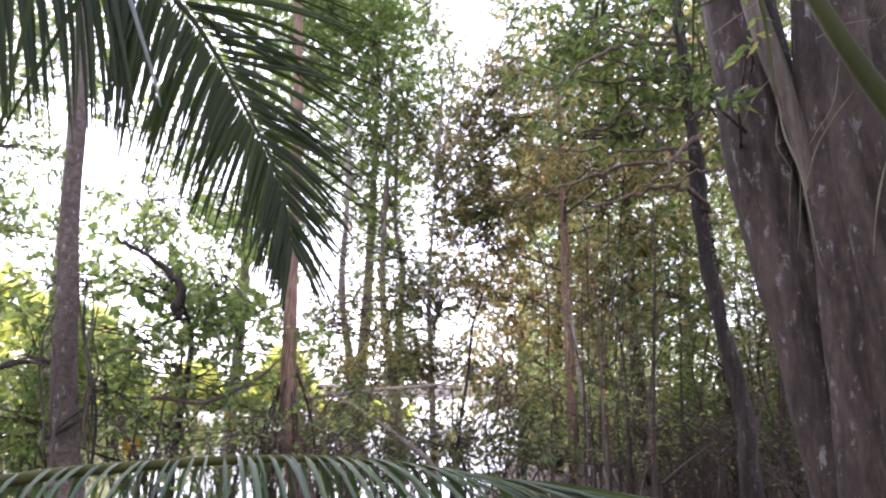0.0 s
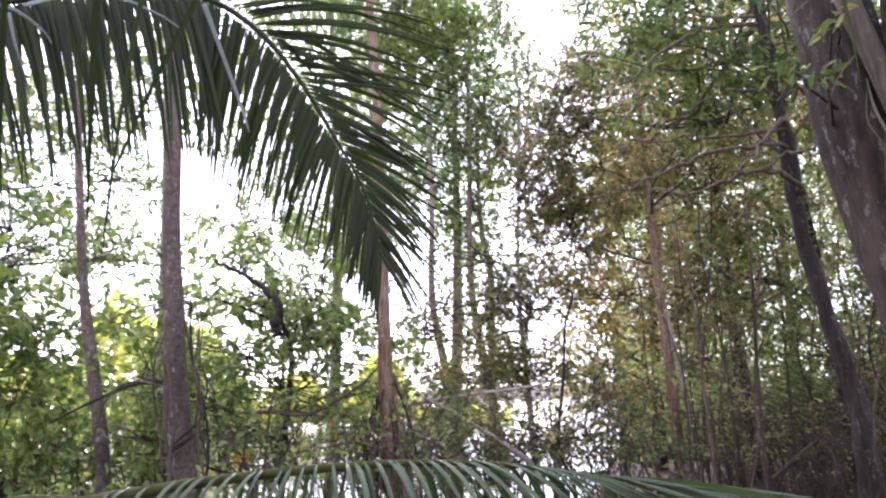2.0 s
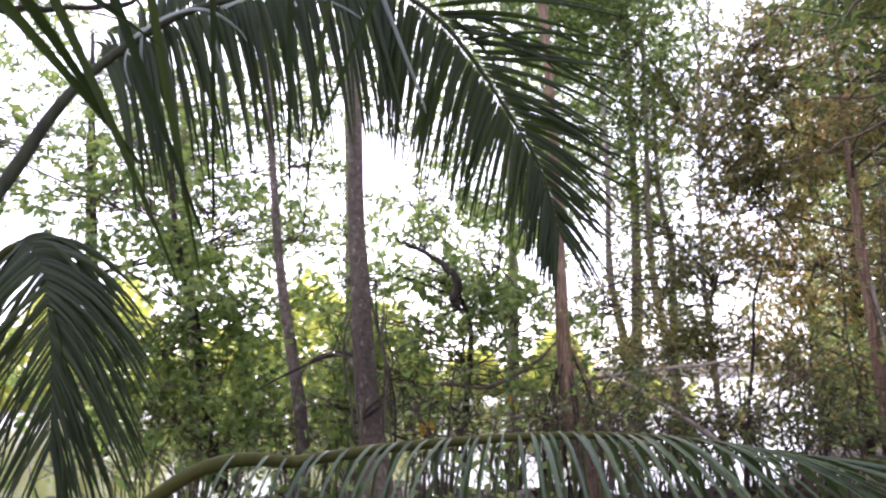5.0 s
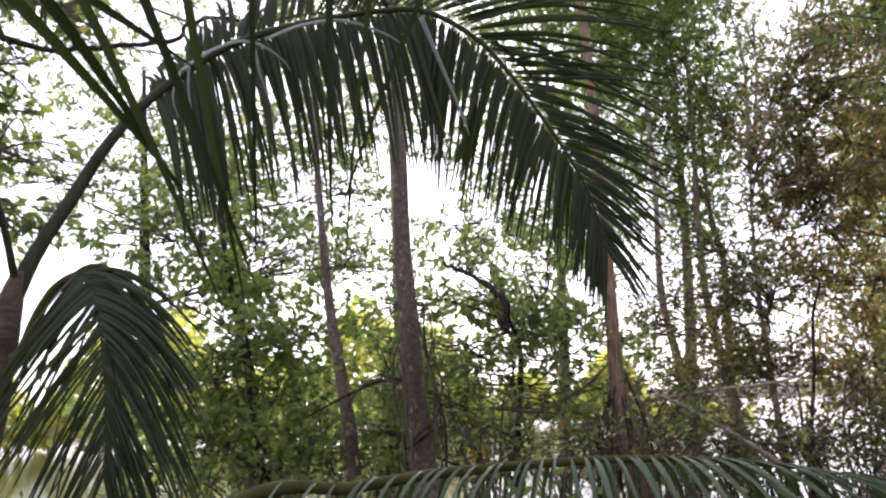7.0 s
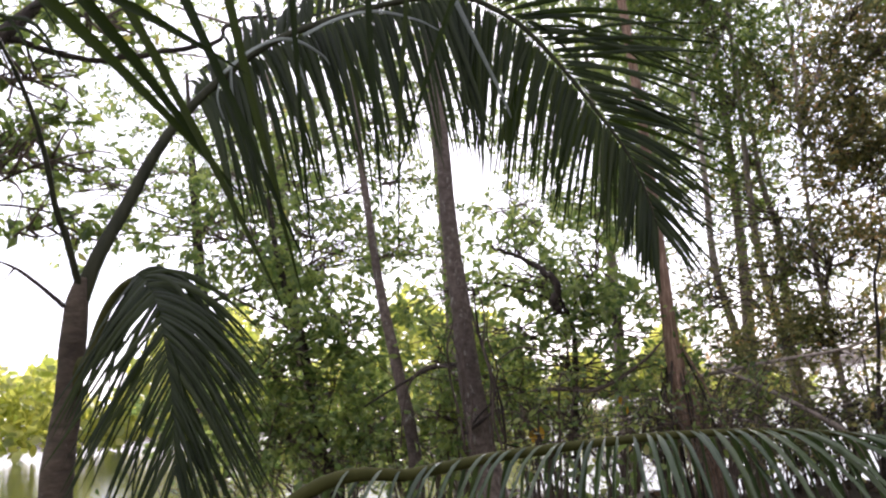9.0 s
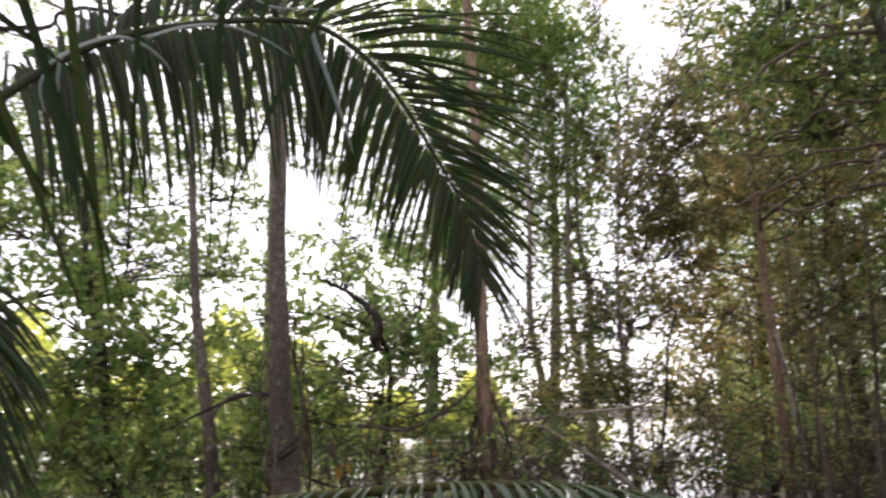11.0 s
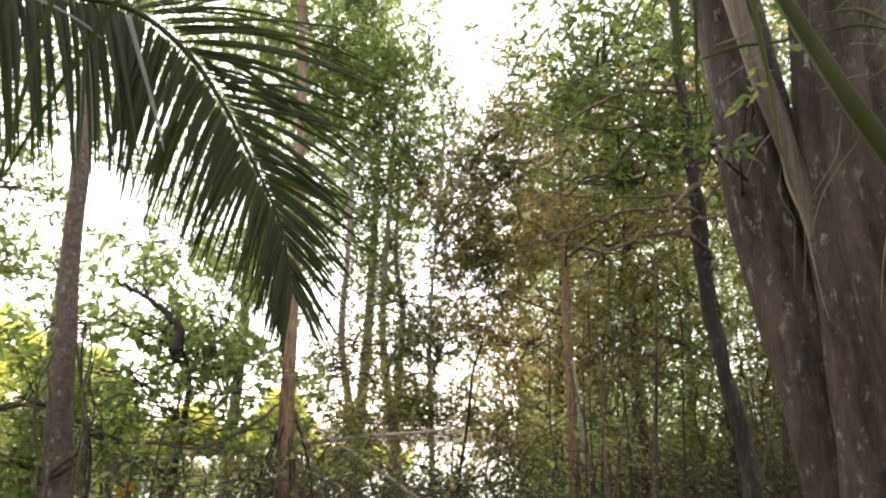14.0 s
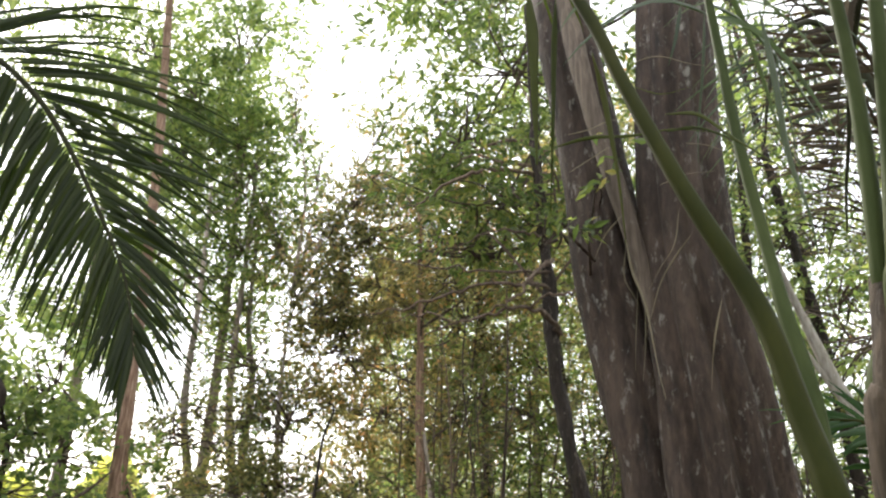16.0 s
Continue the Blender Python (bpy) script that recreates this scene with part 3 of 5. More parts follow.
# ---- the two great trunks grown together ----
great = thing("great_tree", (2.32, 4.45, -0.02), "huge old tree of two fused brown trunks with pale lichen spots", "tree")
for pts, rad, lob in (
    ([(2.45, 4.35, -0.12), (2.30, 4.43, 0.91), (2.19, 4.49, 1.55), (2.13, 4.52, 1.97), (2.06, 4.55, 2.31), (2.01, 4.57, 2.66), (1.95, 4.59, 3.11), (1.91, 4.61, 3.62), (1.86, 4.63, 4.04), (1.75, 4.67, 4.93), (1.76, 4.99, 6.51), (1.78, 5.41, 9.88)],
     [0.33, 0.26, 0.24, 0.234, 0.234, 0.234, 0.232, 0.222, 0.21, 0.2, 0.19, 0.17], (3, 0.06, 1.0)),
    ([(2.52, 4.07, -0.03), (2.44, 4.12, 0.95), (2.38, 4.16, 1.56), (2.35, 4.18, 1.95), (2.32, 4.19, 2.27), (2.29, 4.21, 2.60), (2.27, 4.22, 3.12), (2.28, 4.21, 3.86), (2.32, 4.19, 4.67), (2.47, 4.34, 6.01), (2.77, 4.62, 8.97)],
     [0.5, 0.4, 0.335, 0.32, 0.305, 0.286, 0.265, 0.245, 0.225, 0.215, 0.19], (5, 0.07, 1.0)),
):
    p, r = smooth_path(pts, rad, 12)
    v, f = tube(p, r, 72, 0.09, 2.2, lob, grooves=((1.15, 0.34, 0.2), (0.35, 0.16, 0.13), (1.85, 0.18, 0.14)) if lob[0] == 5 else ((1.0, 0.12, 0.12), (1.6, 0.2, 0.16)))
    mesh_ob("trunk", v, f, BARK_BROWN, great).matrix_parent_inverse = Matrix.Translation(great.location).inverted()

p, r = smooth_path([(2.40, 4.14, 0.3), (2.22, 4.22, 1.67), (2.17, 4.22, 1.98), (2.07, 4.22, 2.55), (1.94, 4.24, 3.19), (1.80, 4.28, 3.80), (1.72, 4.36, 4.35), (1.68, 4.55, 5.2)], [0.09, 0.06, 0.055, 0.052, 0.055, 0.06, 0.065, 0.06], 8)
v, f = tube(p, r, 20, 0.15, 4.0)
mesh_ob("trunk", v, f, BARK_TAN, great, "paler stem pressed between the two trunks").matrix_parent_inverse = Matrix.Translation(great.location).inverted()

# ---- trees that can be told apart ----
tree("slender_tree", [(2.13, 5.58, 0.47), (2.09, 5.59, 1.21), (2.05, 5.61, 1.61), (2.01, 5.62, 1.89), (1.95, 5.64, 2.21), (1.91, 5.66, 2.50), (1.88, 5.66, 2.83), (1.87, 5.67, 3.10), (1.86, 5.67, 3.40), (1.86, 5.73, 3.78), (1.85, 5.78, 4.37), (1.87, 5.88, 5.07), (1.87, 5.98, 5.99)],
     [0.082, 0.066, 0.062, 0.057, 0.06, 0.05, 0.052, 0.058, 0.047, 0.05, 0.042, 0.036, 0.026],
     [((1.62, 6.19, 4.22), (0.9, 0.8, 0.65), 620), ((2.09, 5.84, 3.93), (0.45, 0.5, 0.6), 260), ((1.81, 6.35, 5.54), (1.3, 1.1, 0.7), 900), ((1.31, 6.67, 4.91), (0.6, 0.7, 0.5), 500), ((1.47, 6.43, 3.84), (0.5, 0.5, 0.25), 130), ((1.71, 4.04, 3.47), (0.1, 0.1, 0.05), 5), ((1.72, 4.15, 3.18), (0.18, 0.12, 0.05), 5), ((1.76, 4.99, 3.64), (0.25, 0.2, 0.15), 18), ((1.80, 4.98, 4.02), (0.15, 0.15, 0.12), 8)],
     "slender dark-barked tree with crooked bare boughs", bark_mat=BARK_MOTTLED, leaf_mat=LEAF_SHADED, leaf_len=0.13, leaf_width=0.36, seed=11, rough=0.5, sides=16, bough_mat=BOUGH, bough_scale=1.1,
     extra=[([(1.94, 5.62, 2.85), (1.82, 5.51, 2.96), (1.60, 5.37, 2.99), (1.35, 5.33, 2.94), (1.09, 5.39, 2.86), (0.89, 5.53, 2.79)], [0.0240, 0.0192, 0.0144, 0.0112, 0.0088, 0.0040]),
            ([(1.24, 5.36, 2.90), (1.49, 5.30, 3.02), (1.63, 5.36, 3.19), (1.75, 5.48, 3.33), (1.91, 5.63, 3.45)], [0.0064, 0.0096, 0.0128, 0.0144, 0.0160]),
            ([(1.64, 5.37, 2.99), (1.79, 5.31, 3.10), (1.93, 5.15, 3.05), (2.05, 5.00, 2.97), (2.18, 4.83, 3.00)], [0.0112, 0.0104, 0.0088, 0.0064, 0.0032]),
            ([(1.90, 5.64, 3.23), (1.64, 5.46, 3.20), (1.29, 5.35, 3.14), (0.98, 5.41, 3.05), (0.68, 5.56, 2.98), (0.40, 5.69, 2.94)], [0.0160, 0.0144, 0.0112, 0.0096, 0.0072, 0.0032])] +
           [([(1.90, 5.64, 3.35), (1.49, 5.50, 3.29), (1.05, 5.50, 3.31), (0.49, 5.68, 3.38)], [0.0112, 0.0096, 0.0072, 0.0032]),
            ([(1.09, 5.39, 2.86), (0.86, 5.43, 2.93), (0.59, 5.57, 2.87)], [0.0064, 0.0056, 0.0024]),
            ([(1.94, 5.78, 4.23), (1.46, 5.72, 4.22), (1.19, 5.68, 4.10), (0.93, 5.72, 3.93), (0.73, 5.85, 3.87)], [0.0192, 0.0160, 0.0128, 0.0088, 0.0040]),
            ([(1.98, 5.88, 4.49), (1.62, 5.78, 4.51), (1.34, 5.75, 4.38), (1.13, 5.79, 4.23)], [0.0160, 0.0136, 0.0096, 0.0040]),
            ([(1.93, 5.73, 3.59), (1.65, 5.56, 3.64), (1.35, 5.54, 3.59), (1.07, 5.60, 3.47)], [0.0112, 0.0096, 0.0072, 0.0032])])

tree("red_barked_tree", [(1.91, 11.85, 0.18), (1.90, 11.85, 1.50), (1.86, 11.85, 3.01), (1.85, 11.86, 4.23), (1.82, 11.86, 5.68), (1.82, 11.86, 7.19)],
     [0.095, 0.08, 0.07, 0.055, 0.04, 0.02],
     [((1.09, 12.75, 5.20), (1.3, 1.1, 1.0), 1750), ((2.26, 12.80, 6.10), (1.2, 1.1, 0.9), 1550), ((0.72, 12.98, 3.99), (0.9, 1.0, 0.9), 1150), ((2.80, 12.90, 4.65), (1.2, 1.1, 1.0), 1550), ((1.40, 13.33, 3.18), (1.1, 1.0, 0.8), 1150), ((2.83, 13.30, 3.18), (1.2, 1.0, 1.0), 1200), ((1.02, 13.56, 1.96), (0.8, 1.0, 0.7), 585), ((1.71, 12.89, 6.94), (1.1, 1.0, 0.6), 920), ((2.56, 10.2, 5.8), (0.8, 0.7, 0.6), 420), ((2.26, 10.6, 4.8), (0.8, 0.7, 0.6), 380), ((3.2, 10.0, 6.0), (0.8, 0.7, 0.6), 460), ((3.1, 10.4, 4.9), (0.8, 0.7, 0.6), 420)],
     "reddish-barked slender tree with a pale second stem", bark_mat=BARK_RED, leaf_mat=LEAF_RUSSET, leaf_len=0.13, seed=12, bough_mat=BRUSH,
     trunks=[([(1.93, 11.74, 0.23), (2.09, 11.66, 0.86), (2.02, 11.68, 1.58), (1.91, 11.75, 2.66)], [0.05, 0.048, 0.042, 0.025], BARK_PALE)])

tree("grey_trunk_tree", [(-3.67, 8.08, 0.22), (-3.73, 8.05, 0.91), (-3.79, 8.03, 1.56), (-3.84, 8.06, 2.46), (-3.90, 8.08, 3.36), (-3.92, 8.13, 4.31), (-3.95, 8.17, 5.32), (-4.04, 8.24, 6.78), (-4.22, 8.26, 9.13)],
     [0.19, 0.15, 0.13, 0.107, 0.096, 0.09, 0.085, 0.078, 0.065], [((-4.24, 8.25, 9.37), (1.5, 1.4, 0.9), 900)], "straight grey-brown trunk ringed with old scars", bark_mat=BARK_GREY, seed=13, sides=20, rough=0.1)
tree("thin_grey_tree", [(-1.60, 9.84, 0.02), (-1.80, 9.81, 0.79), (-1.88, 9.79, 1.58), (-1.89, 9.79, 2.32), (-1.89, 9.84, 3.11), (-1.89, 9.89, 4.15), (-1.93, 9.98, 5.75), (-2.02, 10.07, 7.49), (-2.17, 10.14, 10.34)],
     [0.16, 0.13, 0.11, 0.082, 0.075, 0.066, 0.06, 0.056, 0.04], [((-2.18, 10.14, 10.64), (1.4, 1.3, 0.9), 800)], "thin grey-brown trunk beside the water", bark_mat=BARK_RED, seed=14, sides=14, rough=0.1)
tree("leaning_tree", [(-4.73, 8.27, 0.14), (-4.72, 8.27, 0.97), (-4.82, 8.21, 1.91), (-4.93, 8.15, 2.81), (-5.05, 8.19, 3.90), (-5.15, 8.25, 5.00), (-5.23, 8.32, 6.94), (-5.35, 8.36, 9.51)],
     [0.09, 0.078, 0.07, 0.058, 0.045, 0.042, 0.036, 0.025], [((-5.36, 8.36, 9.78), (1.4, 1.3, 0.9), 800)], "slim brown trunk leaning slightly", bark_mat=BARK_GREY, seed=15, sides=12)

# ---- the young palm close by on the drier side ----
near_palm = thing("near_palm", (1.02, 1.05, 0.0), "palm with thick smooth green stalks and withered hanging leaflets", "palm")
inverse = Matrix.Translation(near_palm.location).inverted()
frond(near_palm, [(1.02, 1.05, 0.0), (0.80, 1.08, 1.41), (0.78, 1.09, 1.61), (0.78, 1.15, 1.76), (0.77, 1.22, 1.96), (0.70, 1.31, 2.21), (0.64, 1.40, 2.47), (0.60, 1.47, 2.68), (0.53, 1.55, 2.90), (0.43, 1.69, 3.20), (0.27, 1.87, 3.57), (-0.05, 2.09, 4.00)],
      [0.040, 0.031, 0.0265, 0.0235, 0.021, 0.0185, 0.0165, 0.016, 0.0155, 0.014, 0.012, 0.006], PETIOLE, LIMP_LEAF, 26, 0.76,
      [(1, (0.3, 0.9), (0.5, 0.9, 0.5), (0.9, 0.4)), (-1, (0.3, 0.9), (0.5, 0.9, 0.5), (0.6, 0.4))], (0.3, -0.9, 0.5), 31, 0.035, "stalk", "thick smooth green stalk")


def pale_stalk(pts, rad, seed, first):
    frond(near_palm, pts, rad, PETIOLE_PALE, PALM_PALE, 16, first, [(1, (0.4, 0.9), (0.6, 0.9, 0.5), (0.9, 0.4)), (-1, (0.4, 0.9), (0.6, 0.9, 0.5), (0.9, 0.4))], (0.3, -0.9, 0.5), seed, 0.03, "stalk")


pale_stalk([(1.12, 1.2, 0.0), (1.01, 1.36, 1.44), (1.01, 1.42, 1.61), (1.03, 1.47, 1.84), (1.03, 1.53, 2.05), (1.04, 1.58, 2.22), (1.04, 1.64, 2.51), (1.05, 1.69, 2.78), (1.08, 1.79, 3.22), (1.15, 1.98, 3.92)], [0.03, 0.025, 0.022, 0.02, 0.018, 0.016, 0.015, 0.014, 0.011, 0.006], 32, 0.74)
pale_stalk([(1.34, 1.6, 0.0), (1.29, 1.61, 1.65), (1.35, 1.62, 2.01), (1.36, 1.61, 2.23), (1.40, 1.64, 2.64), (1.43, 1.69, 2.99), (1.48, 1.78, 3.47), (1.54, 1.98, 4.18)], [0.04, 0.035, 0.03, 0.025, 0.022, 0.02, 0.016, 0.007], 33, 0.74)
pale_stalk([(1.4, 1.56, 0.0), (1.35, 1.56, 1.87), (1.36, 1.55, 2.20), (1.41, 1.57, 2.50), (1.43, 1.55, 2.90), (1.52, 1.61, 3.33), (1.60, 1.66, 3.88)], [0.04, 0.035, 0.028, 0.023, 0.02, 0.016, 0.007], 34, 0.77)
rng = np.random.default_rng(35)


def hanging_leaflet(pts, w, mat):
    """A limp or withered strip of a leaf, narrow at both ends."""
    p, r = smooth_path(pts, [0.6 + 0.4 * math.sin(math.pi * min(1, 0.25 + k / len(pts))) for k in range(len(pts))], 5)
    r = r * np.linspace(1, 0.2, len(r)) * np.minimum(1, np.linspace(0.15, 4, len(r))) * w / 2
    v, f = tube(p, r, 6, flat=0.18)
    mesh_ob("withered_leaflet" if mat is DRY_LEAF else "hanging_leaflet", v, f, mat, near_palm).matrix_parent_inverse = inverse


hanging_leaflet([(0.47, 1.52, 2.78), (0.48, 1.52, 2.66), (0.48, 1.52, 2.53), (0.48, 1.52, 2.41), (0.48, 1.52, 2.33)], 0.034, LIMP_LEAF)
hanging_leaflet([(0.55, 1.55, 2.78), (0.54, 1.55, 2.63), (0.53, 1.55, 2.44), (0.52, 1.56, 2.24)], 0.019, LIMP_LEAF)
hanging_leaflet([(0.60, 1.47, 2.59), (0.62, 1.47, 2.49), (0.63, 1.46, 2.37), (0.64, 1.46, 2.26), (0.64, 1.45, 2.14)], 0.02, LIMP_LEAF)
hanging_leaflet([(0.76, 1.73, 2.31), (0.72, 1.75, 2.26), (0.69, 1.76, 2.19)], 0.0045, DRY_LEAF)
hanging_leaflet([(0.93, 2.09, 2.38), (0.94, 2.09, 2.29), (0.97, 2.08, 2.18), (0.98, 2.07, 2.07), (0.99, 2.07, 1.99), (1.00, 2.06, 1.91)], 0.0100, DRY_LEAF)
hanging_leaflet([(0.93, 2.09, 2.37), (0.92, 2.10, 2.27), (0.94, 2.09, 2.21), (0.95, 2.08, 2.18)], 0.0045, DRY_LEAF)
hanging_leaflet([(1.05, 1.92, 2.35), (1.01, 1.95, 2.29), (0.97, 1.97, 2.22), (0.94, 1.98, 2.13), (0.91, 1.99, 2.03)], 0.0070, DRY_LEAF)
hanging_leaflet([(1.05, 1.98, 2.45), (1.03, 1.99, 2.34), (0.99, 2.01, 2.27), (0.96, 2.03, 2.21)], 0.0040, DRY_LEAF)
hanging_leaflet([(1.00, 1.72, 2.11), (0.98, 1.73, 2.03), (0.97, 1.74, 1.96), (0.96, 1.74, 1.89)], 0.0065, DRY_LEAF)
hanging_leaflet([(0.95, 2.08, 2.22), (0.94, 2.09, 2.10), (0.93, 2.09, 1.99)], 0.0035, DRY_LEAF)
hanging_leaflet([(0.97, 2.08, 2.18), (0.96, 2.08, 2.05), (0.95, 2.09, 1.96)], 0.0035, DRY_LEAF)
hanging_leaflet([(0.61, 1.68, 2.49), (0.66, 1.66, 2.50), (0.71, 1.64, 2.52), (0.75, 1.63, 2.51)], 0.0045, DRY_LEAF)
hanging_leaflet([(0.54, 1.60, 2.41), (0.62, 1.57, 2.43), (0.71, 1.54, 2.43), (0.79, 1.49, 2.43), (0.86, 1.45, 2.41)], 0.012, LIMP_LEAF)
hanging_leaflet([(0.61, 1.68, 2.39), (0.67, 1.66, 2.43), (0.72, 1.64, 2.46)], 0.0035, DRY_LEAF)
hanging_leaflet([(0.73, 1.41, 2.42), (0.79, 1.38, 2.41), (0.84, 1.35, 2.35), (0.90, 1.31, 2.28), (0.93, 1.29, 2.24)], 0.013, LIMP_LEAF)
hanging_leaflet([(0.74, 1.43, 2.39), (0.80, 1.40, 2.39), (0.87, 1.36, 2.34), (0.92, 1.32, 2.28)], 0.01, LIMP_LEAF)
hanging_leaflet([(0.80, 1.60, 2.34), (0.85, 1.57, 2.36), (0.91, 1.54, 2.36)], 0.0030, DRY_LEAF)
hanging_leaflet([(0.86, 1.57, 2.44), (0.90, 1.55, 2.43), (0.94, 1.52, 2.40)], 0.0030, DRY_LEAF)
hanging_leaflet([(0.76, 1.62, 2.67), (0.82, 1.59, 2.68), (0.88, 1.56, 2.65), (0.94, 1.52, 2.62)], 0.0040, DRY_LEAF)
hanging_leaflet([(0.81, 1.71, 2.66), (0.87, 1.68, 2.63), (0.93, 1.65, 2.64)], 0.006, LIMP_LEAF)
hanging_leaflet([(0.93, 1.65, 2.88), (0.91, 1.66, 2.78), (0.89, 1.67, 2.71)], 0.016, PALM_PALE)
hanging_leaflet([(1.03, 1.70, 2.93), (1.01, 1.71, 2.74), (0.99, 1.73, 2.57), (0.98, 1.73, 2.47)], 0.012, PALM_PALE)
hanging_leaflet([(1.20, 1.71, 2.95), (1.21, 1.70, 2.74), (1.22, 1.70, 2.50), (1.24, 1.68, 2.34), (1.25, 1.68, 2.21)], 0.03, PALM_PALE)
hanging_leaflet([(1.28, 1.78, 2.88), (1.29, 1.77, 2.68), (1.30, 1.77, 2.43)], 0.012, PALM_PALE)
hanging_leaflet([(1.18, 1.84, 2.95), (1.20, 1.83, 2.81), (1.22, 1.82, 2.65)], 0.012, PALM_PALE)
p, r = smooth_path([(1.36, 1.6, 0.0), (1.30, 1.60, 1.68), (1.31, 1.59, 1.87), (1.34, 1.60, 2.06), (1.36, 1.62, 2.15)], [0.09, 0.045, 0.036, 0.03, 0.024], 8)
v, f = tube(p, r, 18, 0.2, 7)
mesh_ob("trunk", v, f, BOOT, near_palm, "fibrous brown palm trunk").matrix_parent_inverse = inverse

dead_palm = thing("withered_palm", (2.75, 2.45, 0.0), "palm with a dead brown frond hanging down", "palm")
frond(dead_palm, [(2.75, 2.45, 0.0), (2.62, 2.48, 1.8), (2.56, 2.48, 2.92), (2.44, 2.30, 3.60), (2.27, 2.24, 3.83), (2.18, 2.32, 3.79), (2.17, 2.42, 3.61), (2.20, 2.57, 3.38), (2.24, 2.69, 3.13), (2.26, 2.78, 2.93), (2.27, 2.83, 2.75)], [0.07, 0.06, 0.045, 0.03, 0.022, 0.02, 0.017, 0.014, 0.01, 0.007, 0.004], RACHIS, HUSK_LEAF, 46, 0.73,
      [(1, (0.15, 0.1, 0.0, -0.1), (0.75, 0.85, 0.6), (0.05, 0.03, 0.08), 105), (-1, (0.1, 0.1, 0.0), (0.4, 0.5, 0.4), (0.2, 0.2), 50)], (0.45, -0.85, -0.2), 36, 0.027, label="dead brown frond")
frond(dead_palm, [(2.72, 2.50, 0.0), (2.80, 2.70, 1.9), (2.78, 2.95, 3.1), (2.66, 3.05, 3.75), (2.45, 3.05, 3.95), (2.24, 3.02, 3.80), (2.10, 2.98, 3.50), (2.02, 2.95, 3.2)], [0.05, 0.045, 0.035, 0.025, 0.018, 0.014, 0.01, 0.004], RACHIS, PALM_PALE, 30, 0.66,
      [(1, (0.5, 0.8), (0.6, 0.8, 0.5), (0.7, 0.5)), (-1, (0.4, 0.7), (0.6, 0.8, 0.5), (0.7, 0.4))], (0.0, -1, 0.15), 37, 0.026, label="thin green frond")
low_fan = thing("palm_seedling", (2.18, 2.62, 1.33), "low seedling palm with broad pleated green leaves", "palm")
frond(low_fan, [(2.18, 2.62, 1.33), (2.22, 2.59, 1.63), (2.20, 2.61, 1.82), (2.08, 2.64, 1.92), (1.95, 2.68, 1.94)], [0.02, 0.016, 0.013, 0.01, 0.004], PETIOLE, SEEDLING_LEAF, 16, 0.4,
      [(1, (0.7, 1.1), (0.25, 0.32, 0.25), (0.5, 0.3)), (-1, (0.7, 1.1), (0.28, 0.34, 0.25), (0.4, 0.3))], (0.0, -0.7, 0.7), 38, 0.055)
log = thing("leaning_pole", (4.50, 5.35, 1.47), "pale dead stem leaning against the thicket", "dead branch")
for pts, rad, label in (([(4.50, 5.35, 1.47), (4.27, 5.53, 2.30), (4.17, 5.56, 2.55), (4.04, 5.59, 2.91), (3.86, 5.59, 3.37), (3.70, 5.60, 3.85)], [0.06, 0.05, 0.048, 0.042, 0.03, 0.012], ""), ([(4.42, 5.42, 1.75), (4.27, 5.50, 2.21), (4.09, 5.58, 2.60), (3.93, 5.64, 2.92)], [0.026, 0.024, 0.02, 0.01], "split pale strip")):
    p, r = smooth_path(pts, rad, 6)
    v, f = tube(p, r, 10, 0.2, 5)
    mesh_ob("stem", v, f, DEAD_WOOD, log, label).matrix_parent_inverse = Matrix.Translation(log.location).inverted()

for k, pts in enumerate(([(-0.66, 13.98, -0.03), (-0.82, 13.98, 1.48), (-1.06, 13.96, 3.06), (-1.06, 13.96, 4.49), (-0.98, 13.97, 6.08), (-0.94, 13.97, 7.73)], [(-0.94, 14.47, 0.01), (-0.81, 14.48, 2.49), (-0.75, 14.48, 3.74), (-0.89, 14.47, 4.81), (-0.86, 14.47, 6.80)], [(-1.33, 13.43, 0.12), (-1.50, 13.42, 1.67), (-1.72, 13.39, 3.19), (-1.66, 13.40, 4.87), (-1.65, 13.40, 6.94)])):
    c = pts[-1]
    tree("waterside_tree", pts, list(np.linspace(0.09, 0.03, len(pts))),
         [((c[0] - 0.3 + 0.5 * k, c[1], c[2] + 0.3), (1.1, 1.0, 1.3), 950), ((c[0] - 0.2, c[1], c[2] - 1.6), (0.9, 0.9, 0.8), 330), ((pts[2][0] + 0.2, c[1], pts[2][2]), (1.2, 0.8, 0.9), 230)],
         "thin waterside tree with sparse small leaves", bark_mat=BARK_PALE, leaf_mat=LEAF if k else LEAF_SUNLIT, leaf_len=0.13, seed=20 + k, group="waterside trees")

